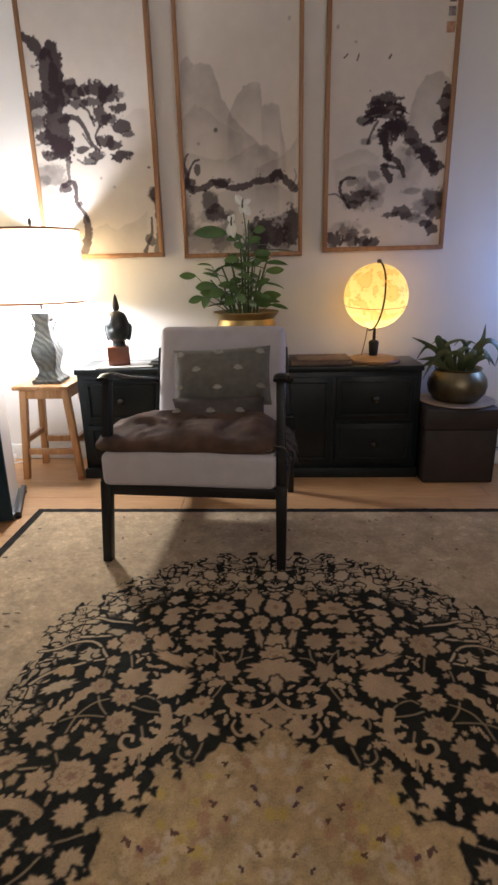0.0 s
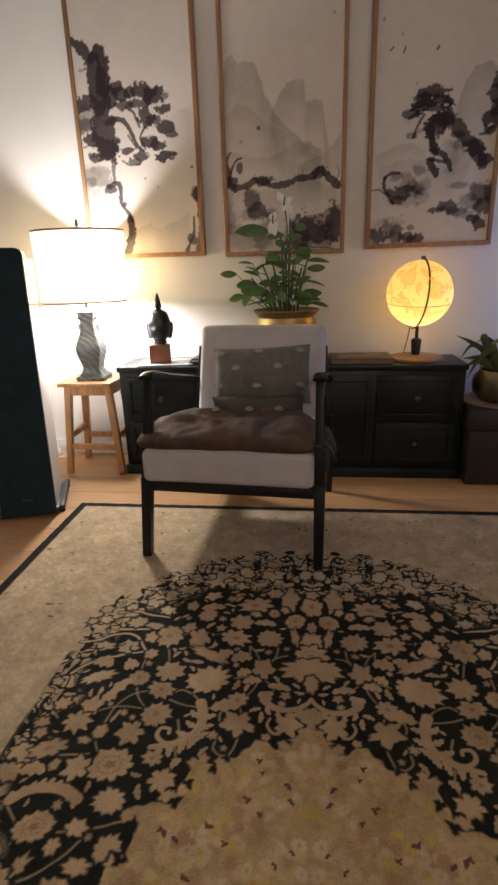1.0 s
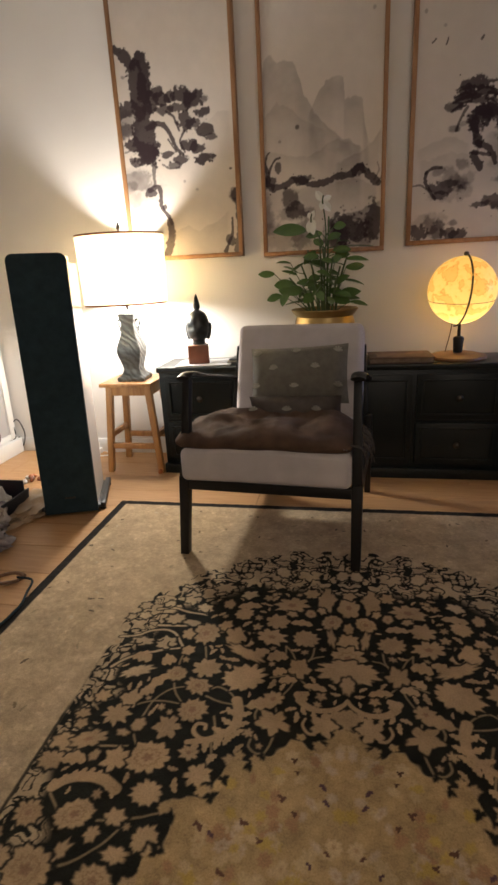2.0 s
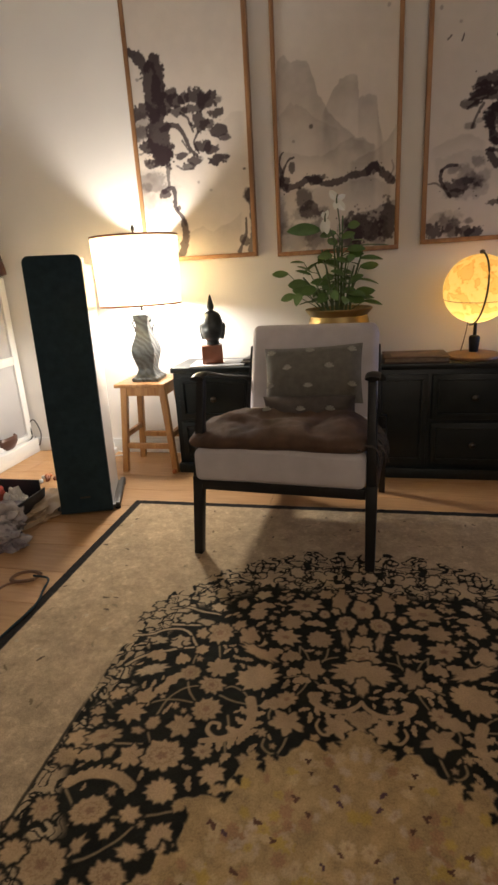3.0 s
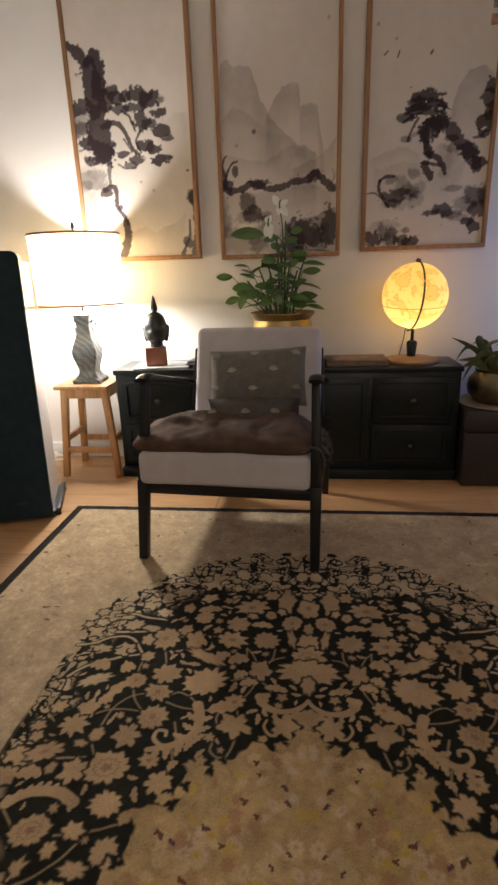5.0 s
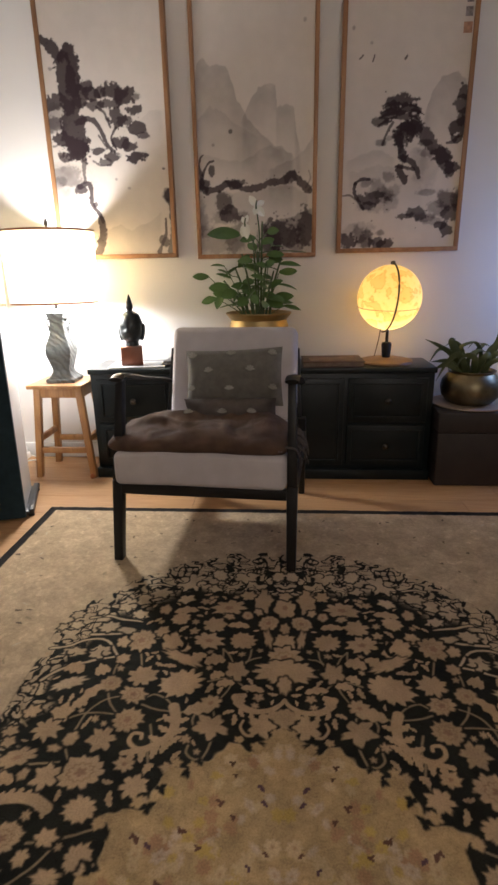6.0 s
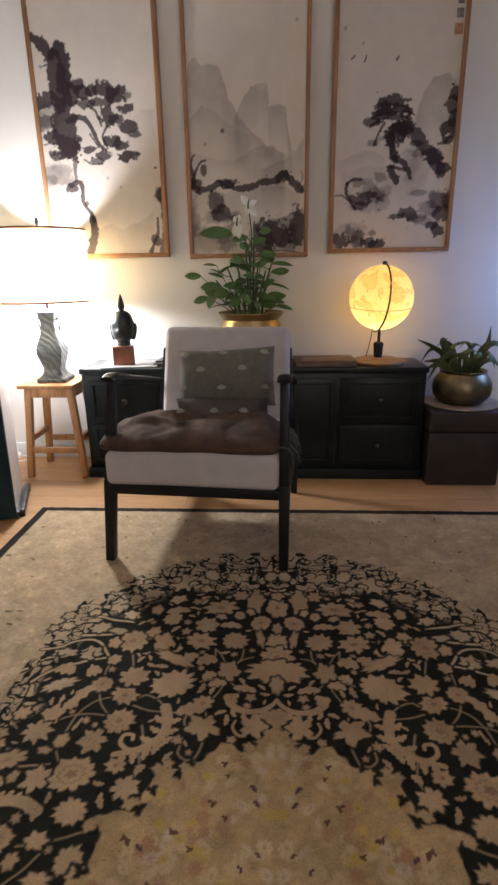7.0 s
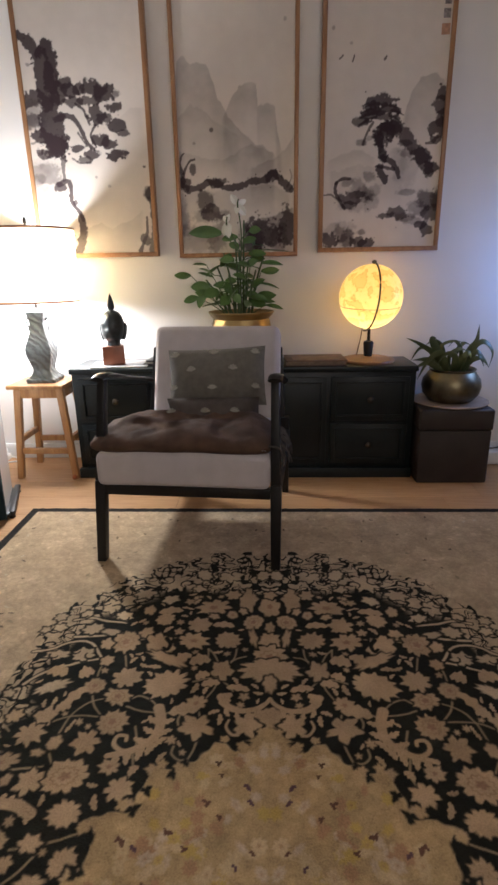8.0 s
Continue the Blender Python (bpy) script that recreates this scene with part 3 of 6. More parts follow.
    bloom(0.0, 1.545, 0.020, 0.020, 5, 0.2, 0)
    bloom(0.115, 1.545, 0.022, 0.024, 6, 0.2, 0)
    bloom(0.0, 1.385, 0.014, 0.022, 6, 0.15, 0)
    bloom(0.080, 1.46, 0.012, 0.016, 5, 0.2, 0)
    bloom(0.165, 1.435, 0.016, 0.012, 5, 0.2, 0)


def rim_blossoms(bloom):
    bloom(0.132, 1.657, 0.048, 0.045, 7, 0.2, 0, CREAM)
    bloom(0.219, 1.661, 0.027, 0.042, 8, 0.1, 0, CREAM)
    bloom(0.022, 1.658, 0.025, 0.035, 7, 0.1, 0, CREAM)
    bloom(0.308, 1.614, 0.049, 0.058, 7, 0.25, 0, CREAM)
    bloom(0.397, 1.549, 0.040, 0.032, 6, 0.2, 0, CREAM)
    bloom(0.487, 1.482, 0.032, 0.042, 6, 0.2, 0, CREAM)
    bloom(0.434, 1.432, 0.031, 0.025, 6, 0.2, 0, CREAM)
    bloom(0.551, 1.439, 0.019, 0.023, 6, 0.1, 0, CREAM)
    bloom(0.510, 1.371, 0.035, 0.027, 8, 0.15, 0, CREAM)
    bloom(0.503, 1.265, 0.034, 0.031, 6, 0.2, 0, CREAM)
    bloom(0.573, 1.263, 0.039, 0.021, 6, 0.2, 0, CREAM)
    bloom(0.542, 1.147, 0.051, 0.022, 9, 0.15, 0, CREAM)
    bloom(0.609, 1.377, 0.023, 0.019, 5, 0.2, 0, CREAM)
    bloom(0.647, 1.366, 0.017, 0.016, 5, 0.2, 0, CREAM)
    bloom(0.224, 1.580, 0.026, 0.023, 5, 0.2, 0, CREAM)
    bloom(0.309, 1.518, 0.032, 0.024, 5, 0.2, 0, CREAM)
    bloom(0.623, 1.425, 0.021, 0.020, 6, 0.2, 0, CREAM)
    bloom(0.641, 1.124, 0.017, 0.014, 5, 0.2, 0, CREAM)
    bloom(0.452, 1.358, 0.036, 0.016, 5, 0.1, 0, CREAM)


def field_leaves(cv):
    cv.leaf(0.134, 1.395, 0.066, 0.027, 3.21, BLUSH)
    cv.leaf(0.078, 1.150, 0.060, 0.022, 3.32, BLUSH)
    cv.leaf(0.185, 1.247, 0.057, 0.039, 2.88, BLUSH)
    cv.leaf(0.172, 1.192, 0.040, 0.026, 2.62, BLUSH)
    cv.leaf(0.148, 1.166, 0.048, 0.025, 2.97, BLUSH)
    cv.leaf(0.203, 1.079, 0.069, 0.035, 2.97, BLUSH)
    cv.leaf(0.472, 1.196, 0.041, 0.039, 2.62, BLUSH)
    cv.leaf(0.548, 1.199, 0.059, 0.040, 3.32, BLUSH)
    cv.leaf(0.473, 1.117, 0.076, 0.029, 2.09, BLUSH)
    cv.leaf(0.491, 1.082, 0.038, 0.029, 2.71, BLUSH)
    cv.leaf(0.577, 0.876, 0.055, 0.031, 3.05, BLUSH)
    cv.leaf(0.283, 0.920, 0.028, 0.017, 2.27, BLUSH)
    cv.leaf(0.299, 1.460, 0.076, 0.030, 3.00, BLUSH)
    cv.leaf(0.231, 1.256, 0.048, 0.034, 2.44, BLUSH)
    cv.leaf(0.106, 1.114, 0.049, 0.028, 1.92, BLUSH)


def field_vines(trail):
    trail((0.373, 1.324), (0.324, 1.333), (0.252, 1.336))
    trail((0.167, 1.292), (0.149, 1.270), (0.130, 1.228))
    trail((0.167, 1.292), (0.165, 1.259), (0.175, 1.243))
    trail((0.090, 1.295), (0.093, 1.262), (0.103, 1.238))
    trail((0.103, 1.244), (0.085, 1.256), (0.063, 1.263))
    trail((0.192, 1.170), (0.155, 1.183), (0.131, 1.188))
    trail((0.130, 1.182), (0.137, 1.149), (0.156, 1.112))
    trail((0.126, 1.182), (0.105, 1.160), (0.090, 1.140))
    trail((0.339, 1.087), (0.302, 1.075), (0.265, 1.070))
    trail((0.337, 1.110), (0.318, 1.121), (0.291, 1.112), (0.268, 1.090), (0.254, 1.063))
    trail((0.247, 1.067), (0.229, 1.074), (0.209, 1.079))
    trail((0.168, 1.080), (0.163, 1.064), (0.159, 1.045))
    trail((0.206, 1.072), (0.211, 1.050), (0.206, 1.033), (0.194, 1.024))
    trail((0.473, 1.000), (0.464, 1.054), (0.443, 1.089), (0.408, 1.109), (0.380, 1.113))
    trail((0.525, 1.022), (0.494, 1.043), (0.452, 1.057), (0.387, 1.056))
    trail((0.437, 1.133), (0.420, 1.092), (0.394, 1.061))
    trail((0.482, 0.973), (0.472, 0.953), (0.457, 0.929))
    trail((0.305, 1.030), (0.295, 1.000), (0.289, 0.971))
    trail((0.293, 0.957), (0.285, 0.923), (0.291, 0.894))
    trail((0.629, 1.071), (0.611, 1.033), (0.588, 1.012))
    trail((0.534, 0.916), (0.505, 0.920), (0.475, 0.925))
    trail((0.395, 1.283), (0.384, 1.250), (0.372, 1.210))
    trail((0.439, 1.233), (0.441, 1.207), (0.439, 1.175))
    trail((0.373, 1.158), (0.372, 1.147), (0.372, 1.136))
    trail((0.158, 1.006), (0.165, 0.972), (0.178, 0.938))
    trail((0.209, 0.979), (0.210, 0.960), (0.193, 0.946), (0.175, 0.949))
    trail((0.591, 0.915), (0.543, 0.916), (0.485, 0.923))
    trail((0.509, 0.662), (0.470, 0.686), (0.432, 0.723), (0.416, 0.750))
    trail((0.586, 0.794), (0.554, 0.763), (0.543, 0.728))
    trail((0.466, 0.757), (0.412, 0.767), (0.356, 0.787))


def rug_colours(xs, ys):
    cv = Canvas().begin(xs, ys, RX)
    X, Y = cv.X, cv.Y
    mir = np.abs(X - RX)
    rnd = random.Random(7)
    wob = 0.05 + 0.10 * lattice_noise(mir, Y, 25, 11) + 0.04 * lattice_noise(mir, Y, 70, 12)
    tone = (1 + 0.10 * cloudy(X, Y, 9, 21) + 0.12 * lattice_noise(X, Y, 120, 22))[..., None]
    cv.C[:] = np.array(CREAM) * tone
    # faint tendrils in the pale field
    tend = np.abs(cloudy(mir, Y, 22, 31))
    cv.C *= 1 - 0.12 * step(0.08, 0.0, tend)[..., None]
    cv.C *= 1 + 0.2 * step(0.3, 0.6, cloudy(X, Y, 48, 33))[..., None]
    a, m = arch(X, Y), medallion(X, Y) + 0.035 * lattice_noise(mir, Y, 38, 93)
    ring = step(0.012, -0.012, a - 1 + wob) * step(0.004, -0.004, mir - 0.662) * step(-0.012, 0.012, m - 1)
    ground = np.array(DARK) * (1 + 0.35 * cloudy(X, Y, 30, 41))[..., None]
    cv.C += (ground - cv.C) * ring[..., None]

    def trail(*pts):
        cv.vine([(p.x, p.y) for p in spline([(q[0], q[1], 0) for q in pts], 12)], 0.0052, VINE, 0.85, 0.8)

    def ribbon(pts, width, colour, taper=0.6):
        cv.vine([(p.x, p.y) for p in spline([(q[0], q[1], 0) for q in pts], 16)], width, colour, 1.0, taper)

    def bloom(dx, y, p, q, n, jag, heart, colour=BLUSH):
        lift = 1 + 0.09 * math.sin(dx * 91 + y * 57)
        turn, phase = 0.5 * math.sin(dx * 47 + y * 31), dx * 60
        if dx < 0.004:
            turn, phase = 0.0, math.pi / 2 * (1 - n)
        p, q = p * 0.98, q * 0.96
        if colour is CREAM:
            p, q = p * 0.8, q * 0.8
            cv.flower(dx, y, p * 1.13 + 0.005, q * 1.13 + 0.005, n, jag, DARK, turn, phase=phase)
        else:
            cv.flower(dx, y, p + 0.0075, q + 0.0075, n, jag * 0.7, DARK, turn, phase=phase)
        cv.flower(dx, y, p, q, n, jag * 0.8, [c * lift for c in colour], turn, (0.25, 0.14, 0.085) if heart else None, (0.31, 0.205, 0.115) if heart and n > 8 else None, phase)

    # the laced rim: pale scrolls parted by curling dark lines
    wx, wy = mir + 0.012 * lattice_noise(mir, Y, 45, 63), Y + 0.012 * lattice_noise(mir, Y, 45, 64)
    lines = np.minimum(np.abs(lattice_noise(wx, wy, 42, 61)) / 0.205, np.abs(lattice_noise(wx + 0.013, wy, 52, 67)) / 0.14)
    inner = 0.30 + 0.36 * mir / 0.6
    rimzone = step(0.0, 0.08, a - inner + 0.10 * lattice_noise(mir, Y, 14, 71)) * ring
    pale = np.array(CREAM) * (0.92 + 0.1 * lattice_noise(X, Y, 60, 72))[..., None]
    lace = rimzone * step(0.8, 1.15, lines)
    cv.C += (pale - cv.C) * lace[..., None]
    cv.used |= rimzone > 0.5
    field_vines(trail)
    for pts in (((0.618, 1.154), (0.584, 1.195), (0.527, 1.223), (0.473, 1.244), (0.436, 1.252)), ((0.644, 1.273), (0.597, 1.284), (0.560, 1.312), (0.498, 1.312), (0.451, 1.254)),
                ((0.579, 1.411), (0.532, 1.423), (0.484, 1.409), (0.422, 1.400)), ((0.444, 1.589), (0.408, 1.597), (0.363, 1.585)), ((0.552, 1.336), (0.488, 1.341), (0.434, 1.351), (0.395, 1.360))):
        ribbon(pts, 0.016, DARK, 0.9)
        ribbon(pts, 0.0085, CREAM, 0.8)
    rim_blossoms(bloom)
    # dark hooks that cut into the pale rim flowers
    for dx, y, r in ((0.115, 1.665, 0.022), (0.155, 1.66, 0.02), (0.20, 1.60, 0.024), (0.275, 1.60, 0.026), (0.335, 1.63, 0.026), (0.36, 1.56, 0.02), (0.42, 1.56, 0.018), (0.465, 1.47, 0.022), (0.505, 1.50, 0.02), (0.43, 1.425, 0.018), (0.485, 1.265, 0.02), (0.525, 1.28, 0.018), (0.58, 1.26, 0.016), (0.05, 1.66, 0.016), (0.56, 1.435, 0.014)):
        an0, hand = rnd.uniform(0, 6.3), rnd.choice((-1, 1))
        cv.vine([(dx + r * (1 - 0.09 * i) * math.cos(an0 + hand * 0.62 * i), y + r * (1 - 0.09 * i) * math.sin(an0 + hand * 0.62 * i)) for i in range(6)], 0.0075, DARK, 0.95)
    field_blossoms(bloom)
    field_leaves(cv)
    # curled acanthus leaves, the crescent, and the hooks of the middle palmette
    ribbon(((0.118, 1.122), (0.100, 1.093), (0.070, 1.081), (0.037, 1.084), (0.011, 1.101), (0.0, 1.118)), 0.021, BLUSH, 0.45)
    ribbon(((0.262, 1.085), (0.250, 1.049), (0.252, 1.009), (0.274, 0.982), (0.307, 0.963), (0.347, 0.953)), 0.026, BLUSH, 0.5)
    for dx, y, an in ((0.268, 1.05, 0.6), (0.235, 1.045, 2.6), (0.27, 1.02, 0.4), (0.235, 1.015, 2.5), (0.242, 0.99, 2.3), (0.258, 0.972, 2.1), (0.278, 0.958, 1.9), (0.302, 0.95, 1.7), (0.325, 0.945, 1.6), (0.285, 0.995, 0.2)):
        cv.leaf(dx, y, 0.036, 0.015, an, BLUSH)
    for dx, y, an in ((0.10, 1.075, 1.2), (0.075, 1.065, 1.4), (0.05, 1.066, 1.7), (0.03, 1.074, 1.9)):
        cv.leaf(dx, y, 0.028, 0.012, an, BLUSH)
    ribbon(((0.296, 0.969), (0.320, 0.966), (0.341, 0.983), (0.338, 1.004), (0.319, 1.004), (0.316, 0.992)), 0.0115, BLUSH, 0.7)
    ribbon(((0.071, 1.012), (0.086, 1.014), (0.099, 1.034), (0.094, 1.052)), 0.008, BLUSH, 0.7)
    ribbon(((0.590, 0.808), (0.570, 0.827), (0.539, 0.840), (0.493, 0.840), (0.458, 0.823)), 0.022, BLUSH, 1.1)
    for k in range(9):
        t = k / 8
        cv.leaf(0.592 - 0.135 * t, 0.815 + 0.036 * math.sin(math.pi * t), 0.026, 0.013, 1.4 + 0.5 * t, BLUSH)
    ribbon(((0.289, 1.334), (0.275, 1.311), (0.280, 1.288), (0.291, 1.296)), 0.014, DARK, 0.7)
    # small buds and leaves wherever the ground is still bare
    made = 0
    for tries in range(5000):
        dx, y = rnd.uniform(0.0, 0.655), rnd.uniform(0.55, 1.7)
        va, vm = float(arch(np.array(RX + dx), np.array(y))), float(medallion(np.array(RX + dx), np.array(y)))
        if va > 0.95 or vm < 1.04 or made > 320:
            continue
        size = rnd.uniform(0.006, 0.013)
        w = cv.window(RX + dx, y, size * 1.5)
        if cv.used[w].size == 0 or cv.used[w].mean() > 0.09:
            continue
        made += 1
        lift = rnd.uniform(0.8, 1.05)
        tone2 = [c * lift for c in BLUSH]
        if rnd.random() < 0.35:
            cv.flower(dx, y, size, size * rnd.uniform(0.9, 1.3), rnd.choice((5, 6)), 0.22, tone2, rnd.uniform(0, 6), phase=rnd.uniform(0, 6))
        else:
            cv.leaf(dx, y, size * 3.0, size * 1.15, rnd.uniform(0, 6.3), tone2)
    # the golden middle
    med = step(0.012, -0.012, m - 1)
    gold = np.array((0.402, 0.282, 0.142)) * (1 + 0.12 * cloudy(X, Y, 14, 51) + 0.12 * lattice_noise(X, Y, 80, 52) + 0.14 * cloudy(X, Y, 45, 53))[..., None]
    cv.C += (gold - cv.C) * med[..., None]
    # fine tendrils and faint flower rings over it
    tn = np.minimum(np.abs(cloudy(mir, Y, 26, 81)), np.abs(cloudy(mir, Y, 38, 85)))
    cv.C *= 1 - (0.16 * step(0.06, 0.0, tn) * med)[..., None]
    for k in range(230):
        dx, y = rnd.uniform(0.01, 0.37), rnd.uniform(0.52, 1.0)
        if float(medallion(np.array(RX + dx), np.array(y))) > 0.92:
            continue
        hue = rnd.choice(((0.49, 0.36, 0.21), (0.47, 0.36, 0.25), (0.44, 0.31, 0.09), (0.35, 0.205, 0.11), (0.46, 0.34, 0.19)))
        cv.flower(dx, y, rnd.uniform(0.007, 0.016), rnd.uniform(0.006, 0.014), rnd.choice((5, 6, 8)), 0.16, hue, rnd.uniform(0, 6), (0.31, 0.19, 0.10) if k % 3 == 0 else None)
    # lobes, dark notches and buds along its edge
    for dx, y, p, q in ((0.075, 0.985, 0.017, 0.006), (0.05, 0.992, 0.012, 0.005), (0.20, 0.915, 0.014, 0.008), (0.178, 0.94, 0.010, 0.008), (0.245, 0.876, 0.010, 0.012), (0.262, 0.835, 0.014, 0.010), (0.33, 0.78, 0.008, 0.018), (0.335, 0.72, 0.012, 0.010)):
        cv.flower(dx, y, p, q, 3, 0.3, DARK, dx * 9)
    for dx, y, r in ((0.06, 0.984, 0.011), (0.19, 0.93, 0.010), (0.225, 0.935, 0.011), (0.285, 0.845, 0.012), (0.345, 0.80, 0.012), (0.34, 0.69, 0.012), (0.10, 1.0, 0.009), (0.02, 1.022, 0.009)):
        cv.flower(dx, y, r, r * 0.9, 5, 0.2, (0.41, 0.285, 0.15), dx * 7)
    # dark paired sprigs
    for dx, y, r in ((0.042, 0.886, 0.011), (0.12, 0.851, 0.012), (0.186, 0.793, 0.012), (0.269, 0.774, 0.014), (0.105, 0.938, 0.010), (0.035, 0.855, 0.009), (0.059, 0.736, 0.008), (0.029, 0.761, 0.008), (0.243, 0.763, 0.010), (0.097, 0.912, 0.007), (0.094, 0.824, 0.009), (0.152, 0.765, 0.009), (0.21, 0.70, 0.011), (0.13, 0.68, 0.010), (0.06, 0.64, 0.010), (0.29, 0.66, 0.011)):
        hue = rnd.choice(((0.085, 0.045, 0.028), (0.12, 0.06, 0.04), (0.10, 0.055, 0.065), (0.13, 0.08, 0.02)))
        cv.leaf(dx, y, r * 1.5, r * 0.75, 0.6 + dx * 13, hue)
        cv.leaf(dx + r * 0.6, y + r * 0.45, r * 1.0, r * 0.55, 2.2 + dx * 11, hue)
    for k in range(120):
        dx, y = rnd.uniform(0.0, 1.0), rnd.uniform(0.55, 2.14)
        if float(arch(np.array(RX + dx), np.array(y))) < 1.1 or (dx < 0.68 and y < 1.2):
            continue
        cv.leaf(dx, y, rnd.uniform(0.012, 0.03), rnd.uniform(0.006, 0.011), rnd.uniform(0, 6), rnd.choice(((0.2, 0.15, 0.09), (0.3, 0.24, 0.15), (0.12, 0.09, 0.06), (0.47, 0.39, 0.27))))
    # thin inner line and the dark edge
    side = step(0.006, 0.002, np.abs(mir - 0.664)) * step(1.05, 0.98, Y) * step(0.2, 0.3, Y)
    cv.C += (np.array(DARK) - cv.C) * (side * 0.9)[..., None]
    dark = np.maximum(np.maximum(step(HALF - 0.036, HALF - 0.032, mir), step(RY1 - 0.036, RY1 - 0.032, Y)), step(RY0 + 0.036, RY0 + 0.032, Y))
    cv.C += (np.array((0.02, 0.017, 0.015)) - cv.C) * dark[..., None]
    # the other half of the rug mirrors this one
    mid = (RY0 + RY1) / 2
    low = np.nonzero(cv.ys < mid)[0]
    cv.C[low] = cv.C[np.clip(np.searchsorted(cv.ys, 2 * mid - cv.ys[low]), 0, len(cv.ys) - 1)]
    return cv.C


def rug():
    xs = np.linspace(RX - HALF, RX + HALF, 861)
    ys = np.concatenate([np.linspace(RY0, 0.5, 160)[:-1], np.linspace(0.5, RY1, 701)])
    me = sheet_mesh("rug", xs, ys, lambda X, Y, t: np.stack([X, Y, 0.012 + 0.0012 * lattice_noise(X, Y, 60, 3) - t], -1), rug_colours(xs, ys), "weave", 0.012)
    me.materials.append(woven("rug_wool", "weave", 0.95, 0.3, 260, 0.6))
    for p in me.polygons:
        p.use_smooth = True
    return tagged(new("rug", me), "large oriental rug with dark flowered arch and cream field", "rug")


rug()


# ---- ink pictures ----
class Ink(Canvas):
    def prime(self, xs, ys, seed):
        self.begin(xs, ys)
        self.seed = seed
        self.C[:] = np.array((0.66, 0.60, 0.54)) * (1 + 0.03 * cloudy(self.X, self.Y, 9, seed))[..., None]
        self.rag = cloudy(self.X, self.Y, 34, seed + 9)
        self.fine = cloudy(self.X, self.Y, 95, seed + 19)
        self.wet = 0.75 + 0.35 * cloudy(self.X, self.Y, 16, seed + 29)
        return self

    def soak(self, mask, dark):
        k = np.clip(mask * dark, 0, 1)[..., None]
        self.C += (np.array((0.036, 0.022, 0.026)) - self.C) * k * (1 - 0.12 * (1 - k))

    def wash(self, u, v, a, b, dark, soft=0.35, rag=0.5):
        if dark > 0.78:
            soft, rag = 0.16, 0.62
        r = np.hypot((self.X - u) / a, (self.Y - v) / b) + rag * self.rag + 0.55 * rag * self.fine
        self.soak(step(1 + soft, 1 - soft * 0.6, r) * (self.wet if dark < 0.75 else 1), dark)

    def stroke(self, pts, w0, w1, dark, rag=0.45):
        q = spline([(p[0], p[1], 0) for p in pts], 6 * len(pts))
        best = np.full(self.X.shape, 9.0)
        for i in range(len(q) - 1):
            d = q[i + 1] - q[i]
            t = np.clip(((self.X - q[i].x) * d.x + (self.Y - q[i].y) * d.y) / (d.length_squared + 1e-9), 0, 1)
            wd = (w0 + (w1 - w0) * (i + t) / (len(q) - 1)) / 2
            best = np.minimum(best, np.hypot(self.X - q[i].x - t * d.x, self.Y - q[i].y - t * d.y) / wd)
        self.soak(step(1.15, 0.9, best + rag * (self.rag + 0.9 * self.fine)), dark)

    def splatter(self, n):
        """Small drops of ink thrown off near the darkest strokes."""
        rnd = random.Random(self.seed)
        jj, ii = np.nonzero(self.C[..., 0] < 0.12)
        for q in range(n if len(jj) else 0):
            p = rnd.randrange(len(jj))
            u, v = self.xs[ii[p]] + rnd.gauss(0, 0.022), self.ys[jj[p]] + rnd.gauss(0, 0.022)
            self.wash(u, v, rnd.uniform(0.0015, 0.005), rnd.uniform(0.0015, 0.004), rnd.uniform(0.5, 0.9))

    def ridge(self, pts, depth, dark):
        p = sorted(pts)
        line = np.interp(self.X, [q[0] for q in p], [q[1] for q in p]) + 0.012 * self.rag
        inside = step(p[0][0] - 0.01, p[0][0] + 0.015, self.X) * step(p[-1][0] + 0.01, p[-1][0] - 0.015, self.X)
        self.soak(step(0.004, -0.004, self.Y - line) * step(depth, 0, line - self.Y) * inside * self.wet, dark)




